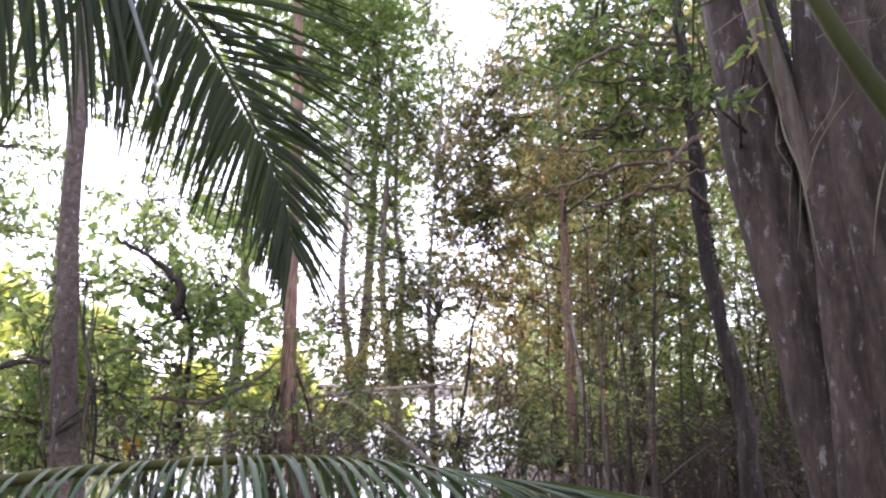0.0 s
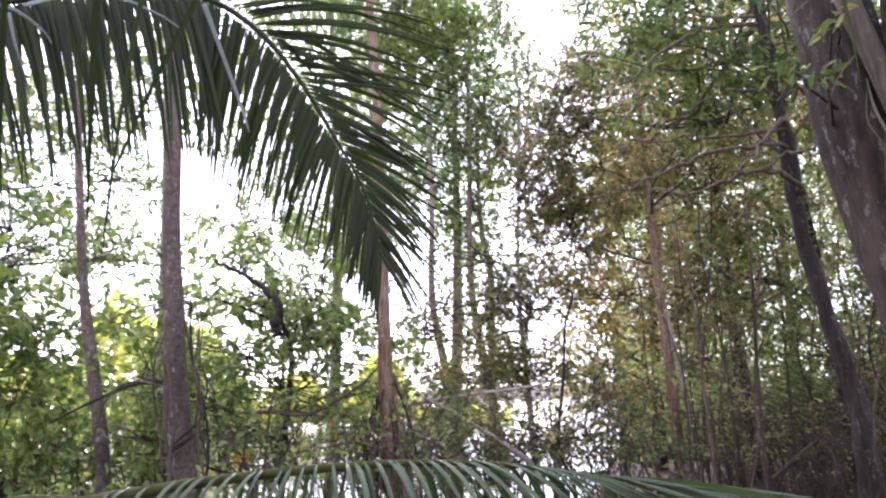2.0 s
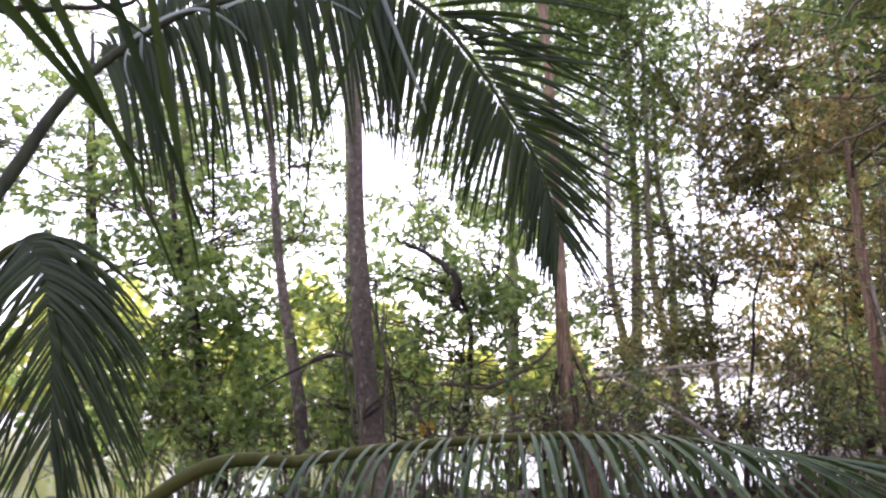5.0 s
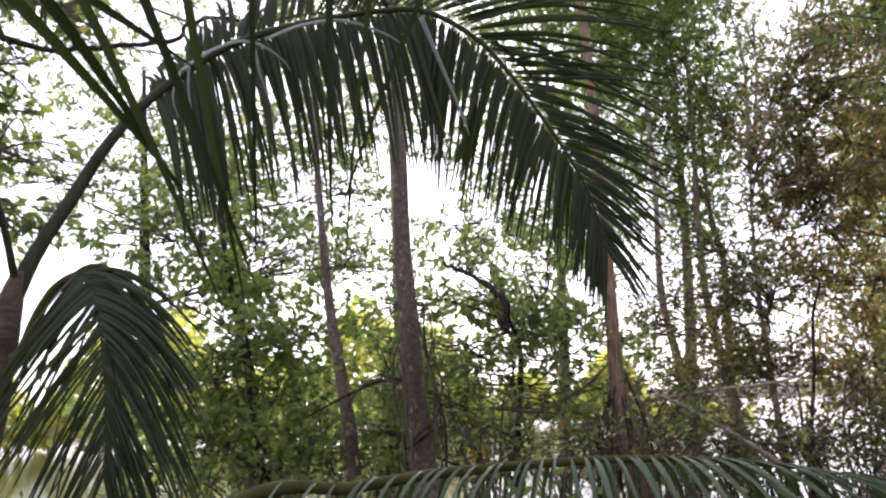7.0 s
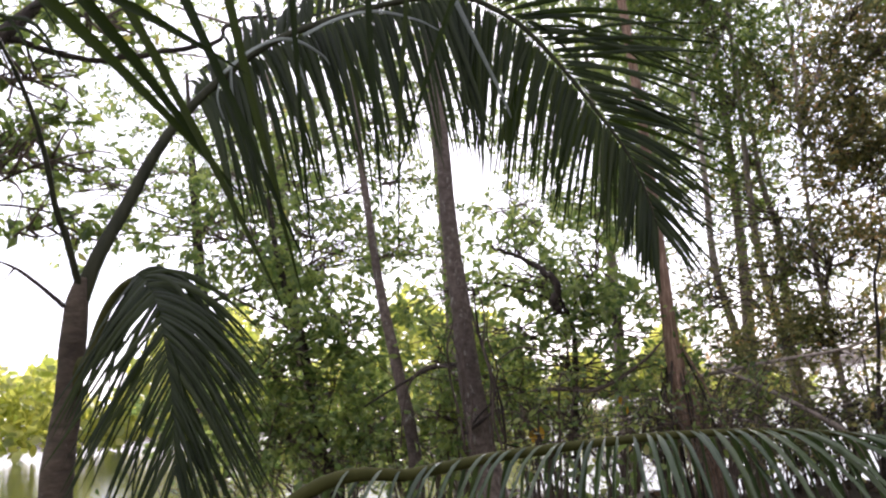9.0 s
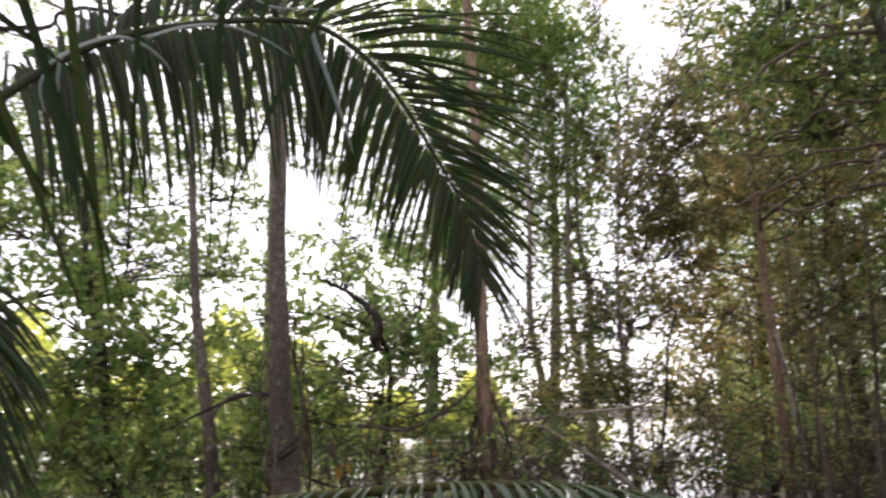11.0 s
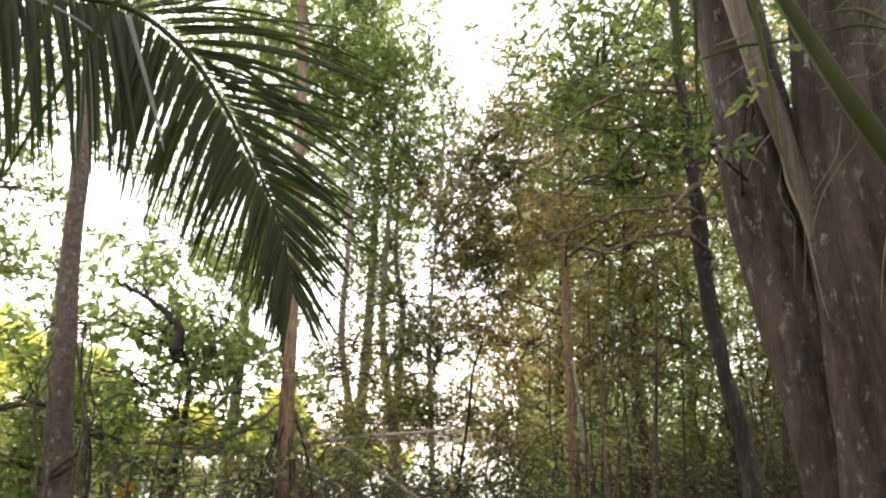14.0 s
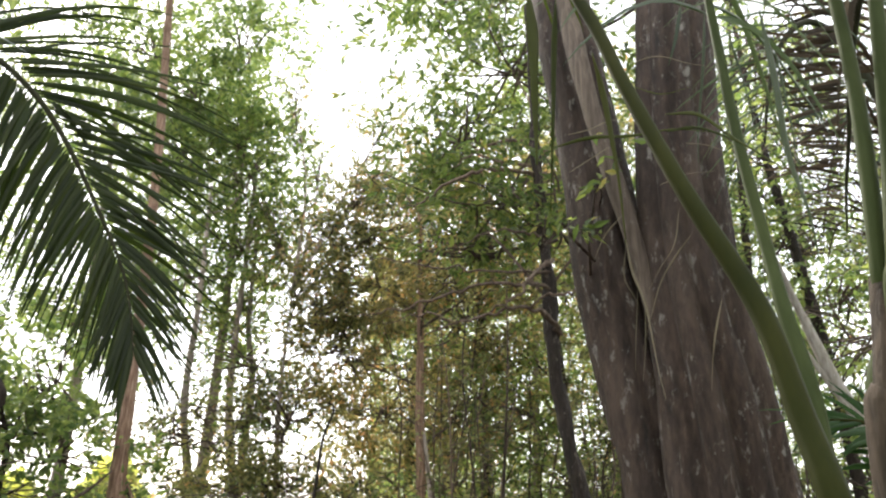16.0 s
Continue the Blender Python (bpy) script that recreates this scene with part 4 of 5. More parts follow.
tree("leafy_waterside_tree", [(-6.40, 9.10, 0.19), (-6.54, 9.00, 1.15), (-6.69, 8.89, 2.35), (-6.90, 8.73, 3.59), (-7.07, 8.72, 4.98)], [0.11, 0.09, 0.07, 0.05, 0.02],
     [((-7.09, 8.32, 3.90), (1.2, 1.0, 0.9), 337), ((-6.60, 9.21, 3.96), (1.0, 1.0, 0.7), 274), ((-6.87, 8.76, 2.78), (1.2, 1.0, 0.6), 274), ((-6.20, 9.48, 2.73), (0.9, 0.9, 0.7), 210), ((-7.06, 8.35, 2.14), (1.1, 1.0, 0.7), 316), ((-6.35, 9.13, 1.91), (1.1, 1.0, 0.7), 337), ((-6.78, 8.58, 1.19), (1.3, 1.0, 0.6), 379), ((-5.94, 9.41, 1.32), (1.0, 1.0, 0.7), 337),
      ((-7.85, 8.26, 4.14), (1.2, 1.0, 0.8), 176), ((-6.98, 8.88, 2.46), (1.0, 1.0, 0.8), 224), ((-7.90, 8.08, 1.66), (1.0, 1.0, 0.6), 149)],
     "leafy bright green tree by the water", leaf_mat=LEAF_SUNLIT, leaf_len=0.19, leaf_width=0.48, seed=41)
tree("leafy_waterside_tree", [(-3.32, 9.98, 0.04), (-3.30, 9.98, 0.79), (-3.22, 10.01, 1.57), (-3.17, 10.02, 2.23), (-3.27, 9.99, 2.60)], [0.05, 0.045, 0.04, 0.035, 0.02],
     [((-3.55, 9.90, 2.99), (0.7, 0.9, 0.5), 190), ((-2.81, 10.34, 3.07), (0.9, 0.9, 0.6), 276), ((-3.93, 9.75, 3.53), (0.7, 0.7, 0.4), 86), ((-2.53, 10.10, 2.27), (1.0, 0.9, 0.5), 247), ((-3.86, 9.67, 2.39), (1.0, 1.0, 0.6), 270), ((-3.25, 9.89, 1.96), (1.2, 1.0, 0.45), 260), ((-4.16, 9.44, 1.75), (1.1, 1.0, 0.5), 190), ((-2.81, 9.92, 1.66), (1.1, 0.9, 0.3), 90), ((-4.83, 9.24, 1.99), (1.0, 0.9, 0.7), 247), ((-4.79, 9.03, 1.31), (1.0, 0.9, 0.4), 126), ((-4.85, 9.56, 2.96), (0.7, 0.8, 0.6), 115)],
     "leafy tree with a hooked bare bough by the water", leaf_mat=LEAF_SUNLIT, leaf_len=0.17, leaf_width=0.46, seed=42,
     extra=[([(-3.80, 9.05, 3.33), (-3.45, 9.12, 3.12), (-3.17, 9.16, 2.92), (-3.05, 9.20, 2.70), (-3.13, 9.17, 2.53), (-3.06, 9.22, 2.42)], [0.02, 0.03, 0.042, 0.052, 0.058, 0.035]),
            ([(-3.77, 9.69, 2.30), (-3.19, 9.90, 2.46), (-2.85, 10.00, 2.40), (-2.21, 10.26, 2.62)], [0.012, 0.025, 0.02, 0.008])])

# tall trees across the little bay, seen behind the arching frond
def tall_tree(k, foot, top, crowns, mat):
    f3, t3 = np.array(foot), np.array(top)
    f3[2] = -0.5
    tree("tall_tree", [tuple(f3), tuple(f3 * 0.6 + t3 * 0.4 + np.array([0.12, 0, 0])), tuple(t3)], [0.14, 0.1, 0.03], crowns,
         "tall waterside tree with light green small leaves", bark_mat=BARK_PALE, leaf_mat=mat, leaf_len=0.16, seed=50 + k, group="tall trees")


tall_tree(0, (-1.74, 14.81, 0.84), (-1.28, 15.26, 9.28), [((-1.35, 14.85, 8.35), (1.2, 1.2, 1.3), 1300), ((-1.20, 14.86, 6.20), (0.8, 1.0, 1.1), 750), ((-2.47, 15.21, 9.43), (1.3, 1.2, 1.1), 1300), ((-1.52, 15.33, 11.47), (1.6, 1.5, 1.2), 1500), ((-1.18, 14.86, 4.72), (0.6, 0.8, 0.7), 350), ((-3.03, 12.5, 9.1), (0.9, 0.9, 0.8), 520), ((-2.14, 12.8, 8.6), (0.8, 0.8, 0.8), 560), ((-1.34, 12.5, 9.4), (0.8, 0.8, 0.7), 480), ((-2.37, 13.2, 7.6), (0.8, 0.8, 0.7), 520), ((-1.27, 13.2, 7.9), (0.6, 0.7, 0.6), 380)], LEAF_SUNLIT)
tall_tree(1, (-4.13, 15.37, 0.88), (-3.88, 15.43, 9.75), [((-3.91, 15.43, 8.56), (1.6, 1.3, 1.3), 2300), ((-4.88, 15.15, 6.67), (1.2, 1.2, 0.8), 800), ((-2.78, 15.67, 7.11), (1.0, 1.0, 1.1), 1400), ((-4.68, 15.21, 11.11), (1.9, 1.5, 1.3), 1300), ((-3.09, 15.61, 5.40), (0.8, 1.0, 0.8), 500), ((-4.34, 15.31, 5.32), (0.9, 1.0, 0.7), 450), ((-3.97, 14.96, 4.85), (0.8, 0.8, 0.8), 500), ((-4.81, 14.71, 3.60), (0.9, 0.8, 0.4), 350), ((-3.37, 15.12, 4.59), (0.8, 0.8, 0.8), 500), ((-2.60, 15.27, 5.88), (0.9, 0.8, 0.9), 500)], LEAF_SUNLIT)
tall_tree(2, (-6.70, 13.33, 0.58), (-6.61, 13.37, 9.51), [((-6.79, 13.29, 7.70), (1.4, 1.2, 1.0), 800), ((-7.64, 12.82, 9.02), (1.5, 1.3, 1.1), 900), ((-5.80, 13.74, 8.96), (1.3, 1.2, 1.0), 800), ((-6.83, 13.27, 11.37), (1.8, 1.5, 1.2), 1100)], LEAF)
tall_tree(3, (-8.43, 11.09, 0.81), (-8.67, 10.91, 8.34), [((-8.68, 10.90, 6.99), (1.4, 1.2, 1.1), 540), ((-7.79, 11.54, 6.31), (1.0, 1.0, 0.8), 300), ((-9.20, 10.46, 5.72), (1.2, 1.0, 0.9), 480), ((-8.68, 10.89, 8.77), (1.6, 1.3, 1.2), 720), ((-9.79, 10.01, 6.98), (1.2, 1.0, 0.9), 300), ((-10.71, 9.01, 7.95), (1.5, 1.2, 1.1), 420), ((-11.35, 8.21, 5.88), (1.3, 1.2, 1.1), 420), ((-11.20, 8.41, 9.54), (1.5, 1.3, 1.2), 900)], LEAF)

tree("tall_tree", [(-8.78, 9.50, 0.58), (-8.94, 9.35, 3.68), (-9.01, 9.28, 7.13)], [0.13, 0.09, 0.03],
     [((-8.11, 9.56, 5.08), (1.6, 1.2, 1.0), 450), ((-7.36, 10.63, 5.30), (1.5, 1.2, 0.8), 350), ((-6.39, 11.69, 6.40), (1.4, 1.2, 0.9), 325), ((-7.64, 10.18, 3.80), (1.3, 1.0, 0.6), 300), ((-6.90, 10.93, 4.13), (0.9, 0.9, 0.7), 175), ((-9.66, 8.09, 5.22), (1.6, 1.2, 1.2), 400), ((-7.90, 10.31, 5.30), (1.3, 1.0, 1.0), 200), ((-7.37, 10.69, 3.92), (1.2, 1.0, 0.7), 160), ((-6.34, 11.56, 5.23), (0.7, 0.9, 0.9), 420), ((-6.10, 11.69, 4.01), (0.9, 0.9, 0.4), 330), ((-3.80, 12.41, 2.68), (0.8, 0.8, 0.4), 260), ((-4.54, 12.17, 4.55), (0.8, 0.9, 0.5), 300)],
     "tall waterside tree with spreading sparse boughs", bark_mat=BARK_DARK, leaf_mat=LEAF, leaf_len=0.15, seed=61, group="tall trees")
tree("waterside_tree", [(-0.13, 13.20, -0.12), (-0.18, 13.20, 1.49), (-0.23, 13.20, 3.17), (-0.14, 13.40, 5.07)], [0.06, 0.05, 0.035, 0.012],
     [((-0.80, 13.18, 3.93), (1.3, 1.0, 0.9), 360), ((-0.13, 13.20, 2.79), (1.0, 1.0, 0.9), 380), ((-1.35, 13.13, 2.59), (1.2, 1.0, 0.8), 420), ((-0.31, 13.00, 1.94), (1.3, 1.0, 0.5), 520), ((-1.67, 12.89, 1.67), (1.2, 1.0, 0.5), 520), ((-2.05, 12.84, 2.75), (0.8, 0.8, 0.7), 320), ((-0.04, 13.40, 5.07), (0.7, 0.8, 0.8), 240), ((-0.44, 13.59, 5.96), (0.5, 0.8, 0.9), 200)] + [((0.25, 14.47, 8.04), (0.45, 0.6, 0.45), 120), ((-0.32, 14.46, 9.31), (0.4, 0.6, 0.6), 130), ((0.14, 13.97, 6.41), (0.5, 0.7, 0.5), 180), ((1.42, 13.90, 8.66), (0.7, 0.8, 0.8), 420), ((-0.03, 12.98, 3.01), (0.9, 0.8, 0.45), 380), ((0.23, 12.98, 2.03), (1.0, 0.8, 0.35), 520), ((-0.97, 12.95, 1.96), (0.9, 0.8, 0.32), 420), ((1.12, 12.94, 1.43), (0.6, 0.6, 0.4), 170), ((-1.78, 12.86, 1.38), (0.8, 0.6, 0.3), 200), ((0.62, 11.88, 6.07), (0.5, 0.5, 0.45), 330), ((0.75, 12.14, 5.27), (0.5, 0.5, 0.42), 320), ((1.15, 11.75, 5.75), (0.6, 0.5, 0.5), 370), ((1.05, 12.0, 6.75), (0.45, 0.5, 0.4), 250), ((0.34, 12.35, 4.55), (0.45, 0.5, 0.38), 260), ((0.89, 12.40, 4.20), (0.42, 0.5, 0.36), 220)],
     "thin waterside tree with sparse small leaves", bark_mat=BARK_PALE, leaf_mat=LEAF_OLIVE, leaf_len=0.12, seed=62, group="waterside trees")

# the close-set wood on the drier side
rng = np.random.default_rng(77)
for k, (az, dist) in enumerate(((8, 15.5), (11.5, 17.5), (14, 14.5), (17, 17), (20, 14), (23, 16.5), (26, 13.5), (29, 16), (32, 12.5), (35, 15), (38, 12), (42, 14), (46, 12))):
    x, y = dist * math.sin(radians(az)), dist * math.cos(radians(az))
    lean = rng.normal(size=2) * 0.5
    h = (7.5 if az < 12 else 9.5) + rng.uniform(-0.8, 0.8)
    crowns = [((x + lean[0] * z / h + rng.normal() * 0.6, y + rng.normal() * 0.5, z), (1.25, 1.1, 0.85), int(rng.uniform(300, 480) * (0.5 if az > 33 else 1.6 if az > 24 else 1.2))) for z in np.arange(1.0, h, 1.1)]
    tree("wood_tree", [(x, y, ground_height(x, y) - 0.1), (x + lean[0] * 0.3, y, h * 0.35), (x + lean[0] * 0.8, y + lean[1] * 0.5, h * 0.7), (x + lean[0], y + lean[1], h)], [0.1, 0.08, 0.055, 0.02], crowns,
         "slim tree of the close-set wood, leafy from low down", bark_mat=BARK_PALE if k % 2 else BARK_DARK, leaf_mat=LEAF if k % 3 else LEAF_OLIVE, leaf_len=0.14, seed=80 + k, sides=8, group="close-set wood")

# canopy boughs of trees that stand beside the viewer
tree("overhanging_tree", [(5.9, 4.4, 0.0), (5.8, 4.5, 3.0), (5.3, 5.1, 6.0), (4.4, 6.2, 7.6)], [0.16, 0.14, 0.1, 0.03],
     [((2.06, 7.75, 6.40), (0.7, 0.8, 0.8), 600), ((1.72, 8.03, 7.47), (0.8, 0.8, 0.6), 600), ((0.39, 9.01, 8.50), (1.3, 1.0, 0.5), 700), ((2.59, 7.58, 7.74), (1.2, 1.0, 0.7), 900), ((4.80, 7.03, 6.30), (1.0, 1.0, 1.0), 260), ((5.55, 6.84, 5.31), (1.1, 1.0, 1.2), 230), ((5.33, 7.01, 3.24), (1.0, 1.0, 0.9), 180)],
     "leafy tree spreading over the clearing", leaf_mat=LEAF_SUNLIT, leaf_len=0.13, seed=99)

tree("shading_tree", [(-5.95, 2.9, 0.0), (-5.85, 2.95, 1.4), (-5.80, 3.0, 2.5), (-5.55, 3.05, 3.6), (-5.15, 3.4, 4.4), (-4.7, 4.0, 5.2)], [0.14, 0.12, 0.1, 0.08, 0.06, 0.02],
     [((-5.3, 3.85, 4.3), (0.45, 0.5, 0.35), 70), ((-5.35, 4.05, 3.7), (0.4, 0.5, 0.3), 60), ((-4.85, 4.1, 4.75), (0.45, 0.5, 0.3), 80), ((-5.4, 4.2, 3.25), (0.4, 0.4, 0.25), 45), ((-5.7, 3.75, 3.6), (0.4, 0.5, 0.4), 60), ((-3.45, 5.3, 5.05), (0.4, 0.5, 0.15), 45), ((-2.9, 5.7, 5.1), (0.5, 0.5, 0.25), 80)],
     "broad-leaved tree with a crooked bough reaching over the palms", bark_mat=BARK_DARK, leaf_mat=LEAF_SHADED, leaf_len=0.16, leaf_width=0.5, seed=97,
     extra=[([(-5.15, 3.4, 4.4), (-4.90, 4.13, 4.42), (-4.27, 4.65, 4.59), (-4.09, 4.72, 4.72), (-3.63, 5.04, 4.79), (-3.15, 5.33, 4.86)], [0.03, 0.024, 0.02, 0.018, 0.013, 0.006])])

# undergrowth: thin stems, low brush
def thicket(name, label, spots, count, seed, height, mat, leaf_mat=None, per=0, leaf_len=0.12, spread=0.5, thick=1.0):
    rng = np.random.default_rng(seed)
    pieces, ats, ways = [], [], []
    for _ in range(count):
        (x0, y0), (x1, y1) = spots[int(rng.integers(len(spots)))]
        x, y = rng.uniform(x0, x1), rng.uniform(y0, y1)
        z = ground_height(x, y) - 0.05
        h = height * rng.uniform(0.35, 1.1)
        d = rng.normal(size=2) * spread
        tip = np.array([x + d[0] * h * 0.5, y + d[1] * h * 0.5, z + h])
        mid = np.array([x + d[0] * h * 0.1, y + d[1] * h * 0.1, z + h * 0.55]) + rng.normal(size=3) * 0.08
        p, r = smooth_path([(x, y, z), tuple(mid), tuple(tip)], [0.013, 0.009, 0.003], 4)
        pieces.append(tube(p, r * thick * rng.uniform(0.6, 1.5), 4))
        for _ in range(2):
            s = p[int(rng.integers(3, len(p)))]
            e = s + rng.normal(size=3) * np.array([0.4, 0.4, 0.25]) * min(1.0, h * 0.6)
            pieces.append(tube(np.array([s, (s + e) / 2 + rng.normal(size=3) * 0.04, e]), np.array([0.006, 0.004, 0.002]), 3))
        for _ in range(per):
            ats.append(p[int(rng.integers(2, len(p)))] + rng.normal(size=3) * 0.22)
            ways.append(rng.normal(size=3) + np.array([0, 0, -0.2]))
    root = thing(name, (spots[0][0][0], spots[0][0][1], 0.0), label, "undergrowth", kind="stuff")
    v, f = joined(pieces)
    made = [mesh_ob("stems", v, f, mat, root)]
    if per:
        v, f = leaves(np.array(ats), np.array(ways), leaf_len, 0.5, rng)
        made.append(mesh_ob("foliage", v, f, leaf_mat, root, smooth=False))
    for ob in made:
        ob["kind"] = "stuff"
        ob.matrix_parent_inverse = Matrix.Translation(root.location).inverted()


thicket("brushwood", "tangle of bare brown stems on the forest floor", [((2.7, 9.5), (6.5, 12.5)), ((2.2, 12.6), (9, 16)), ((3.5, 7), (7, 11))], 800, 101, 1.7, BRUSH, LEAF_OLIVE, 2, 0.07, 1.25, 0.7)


def shrub(name, label, x, y, height, reach, stems, per, leaf_mat, leaf_len, seed, mat, group, low=0.3):
    """A many-stemmed shrub: each main stem a part, side twigs and leaves as stuff."""
    rng = np.random.default_rng(seed)
    z = max(ground_height(x, y), -0.35) - 0.05
    root = thing(name, (x, y, z), label, "shrub", group)
    off = Matrix.Translation(root.location).inverted()
    twigs, ats, ways = [], [], []
    for k in range(stems):
        a = 2 * math.pi * (k + rng.uniform(-0.4, 0.4)) / stems
        h, out = height * rng.uniform(0.55, 1.1), reach * rng.uniform(0.4, 1.15)
        d = np.array([math.cos(a), math.sin(a), 0.0])
        pts = [np.array([x, y, z]) + d * 0.08, np.array([x, y, z + h * 0.5]) + d * out * 0.3 + rng.normal(size=3) * 0.06, np.array([x, y, z + h * 0.85]) + d * out * 0.75 + rng.normal(size=3) * 0.08, np.array([x, y, z + h * rng.uniform(0.75, 1.0)]) + d * out * 1.15]
        p, r = smooth_path(pts, [0.016, 0.013, 0.009, 0.004], 5)
        v, f = tube(p, r * rng.uniform(0.6, 1.25), 5, 0.15, 6)
        mesh_ob("stem", v, f, mat, root).matrix_parent_inverse = off
        for _ in range(7):
            b = p[int(rng.integers(5, len(p)))]
            e = b + rng.normal(size=3) * np.array([0.3, 0.3, 0.22])
            m = (b + e) / 2 + rng.normal(size=3) * 0.04
            twigs.append(tube(np.array([b, m, e]), np.array([0.006, 0.0045, 0.002]), 4))
            for _ in range(per):
                c = (m + (e - m) * rng.uniform(0, 1.05)) + rng.normal(size=3) * 0.045
                if c[2] > z + height * low * rng.uniform(0.5, 1.0):
                    ats.append(c)
                    ways.append((e - b) * 1.2 + rng.normal(size=3) * 0.35 + np.array([0, 0, -0.1]))
    v, f = joined(twigs)
    made = [mesh_ob("twigwork", v, f, mat, root)]
    if ats:
        v, f = leaves(np.array(ats), np.array(ways), leaf_len, 0.48, rng)
        made.append(mesh_ob("foliage", v, f, leaf_mat, root, smooth=False))
    for ob in made:
        ob["kind"] = "stuff"
        ob.matrix_parent_inverse = off
    return root


rng = np.random.default_rng(210)
for k in range(24):
    x = -8.2 + 6.9 * (k + rng.uniform(0, 1)) / 24
    y = (9.2 if k % 2 else 10.4) + rng.uniform(-0.5, 0.7) - 0.15 * max(0.0, -x - 5)
    thin = x > -4.3
    shrub("waterside_shrub", "leafy green shrub at the water's edge", x, y, rng.uniform(1.3, 2.0), rng.uniform(0.6, 0.95), int(rng.integers(6, 9)), 6 if thin else 5, LEAF_SUNLIT if k % 3 and not thin else LEAF, 0.1 if thin else 0.125, 220 + k, TWIG, "waterside shrubs", 0.85 if thin else 0.4)
for k in range(17):
    x = -2.3 + 3.7 * (k + rng.uniform(0, 1)) / 17
    y = rng.uniform(9.8, 12.4)
    shrub("bare_shrub", "thin-leaved shrub of crooked brown twigs above the water", x, y, rng.uniform(1.2, 1.9), rng.uniform(0.6, 1.0), int(rng.integers(6, 10)), 6, LEAF_SHADED if k % 3 == 1 else LEAF_OLIVE, 0.1, 260 + k, BARK_DARK if k % 3 == 0 else TWIG, "bare shrubs", 0.55)
thicket("branch_tangle", "tangle of thin grey arching branches by the water", [((-6.0, 8.4), (0.8, 10.8))], 120, 105, 1.5, TWIG, LEAF, 2, 0.1, 1.4, 0.45)


def sapling(x, y, height, seed, mat):
    """A slim stem of the close wood with short side twigs and few leaves."""
    rng = np.random.default_rng(seed)
    z = ground_height(x, y) - 0.05
    root = thing("slim_sapling", (x, y, z), "slim pale brown sapling with few small leaves", "sapling", "slim saplings")
    off = Matrix.Translation(root.location).inverted()
    d = rng.normal(size=2) * 0.3
    bend = rng.normal(size=(2, 2)) * 0.09
    p, r = smooth_path([(x, y, z), (x + d[0] * 0.3 + bend[0, 0], y + bend[0, 1], z + height * 0.35), (x + d[0] * 0.7 + bend[1, 0], y + bend[1, 1], z + height * 0.7), (x + d[0], y + d[1], z + height)], [0.03, 0.024, 0.017, 0.006], 6)
    v, f = tube(p, r * rng.uniform(0.35, 0.85), 7, 0.18, 6)
    mesh_ob("trunk", v, f, mat, root).matrix_parent_inverse = off
    twigs, ats, ways = [], [], []
    for _ in range(14):
        b = p[int(rng.integers(4, len(p)))]
        e = b + rng.normal(size=3) * np.array([0.32, 0.32, 0.2]) + np.array([0, 0, 0.1])
        twigs.append(tube(np.array([b, (b + e) / 2 + rng.normal(size=3) * 0.03, e]), np.array([0.006, 0.0045, 0.002]), 4))
        for _ in range(6):
            ats.append(b + (e - b) * rng.uniform(0.4, 1.05) + rng.normal(size=3) * 0.04)
            ways.append((e - b) + rng.normal(size=3) * 0.3)
    v, f = joined(twigs)
    made = [mesh_ob("twigwork", v, f, mat, root)]
    v, f = leaves(np.array(ats), np.array(ways), 0.085, 0.46, rng)
    made.append(mesh_ob("foliage", v, f, LEAF_OLIVE, root, smooth=False))
    for ob in made:
        ob["kind"] = "stuff"
        ob.matrix_parent_inverse = off


rng = np.random.default_rng(300)
for k in range(64):
    az, dist = radians(rng.uniform(9.5, 37)), rng.uniform(9.5, 14.5)
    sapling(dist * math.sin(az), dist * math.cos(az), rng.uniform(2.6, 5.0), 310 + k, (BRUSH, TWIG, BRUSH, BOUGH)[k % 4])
thicket("low_plants", "low green plants among dead leaves", [((-7, 5.5), (-2, 9))], 60, 104, 0.9, TWIG, LEAF, 14, 0.14, 0.8)

# deeper wood behind the close-set trees
rng = np.random.default_rng(119)
n = 130000
az = np.radians(5.5 + 58 * rng.uniform(0, 1, n) ** 1.4)
dist = rng.uniform(19, 27, n)
at = np.stack([dist * np.sin(az), dist * np.cos(az), 8.5 * rng.uniform(0, 1, n) ** 1.5], 1)
keep = np.array([noise.noise(Vector(p * 0.55)) > -0.12 for p in at]) | (at[:, 2] < 2.8)
at = at[keep]
v, f = leaves(at, rng.normal(size=at.shape), 0.15, 0.46, rng, True)
tagged(mesh_ob("deep_wood", v, f, LEAF, smooth=False), "dense green foliage deeper in the wood", "trees", kind="stuff")

# unseen trees added round and over the viewer to cut light from behind
rng = np.random.default_rng(140)
for k, (x, y, h) in enumerate(((-5.5, -3.5, 7.5), (-2.0, -6.0, 8.5), (2.2, -5.0, 8.0), (5.5, -2.5, 8.5), (6.5, 2.0, 8.0), (-7.5, 0.5, 7.0))):
    crowns = [((x * rng.uniform(0.85, 1.2) + rng.normal() * 0.8, y * rng.uniform(0.85, 1.2) + rng.normal() * 0.8, rng.uniform(0.4, 0.9) * h), (1.5, 1.5, 0.8), 190) for _ in range(6)]
    tree("wood_tree", [(x, y, -0.05), (x + 0.2, y + 0.1, h * 0.4), (x * 0.9, y * 0.9, h * 0.85)], [0.16, 0.12, 0.05], crowns,
         "unseen leafy tree added around the viewer to shade the clearing", bark_mat=BARK_DARK, leaf_mat=LEAF, leaf_len=0.24, seed=140 + k, sides=8, group="trees round the clearing")

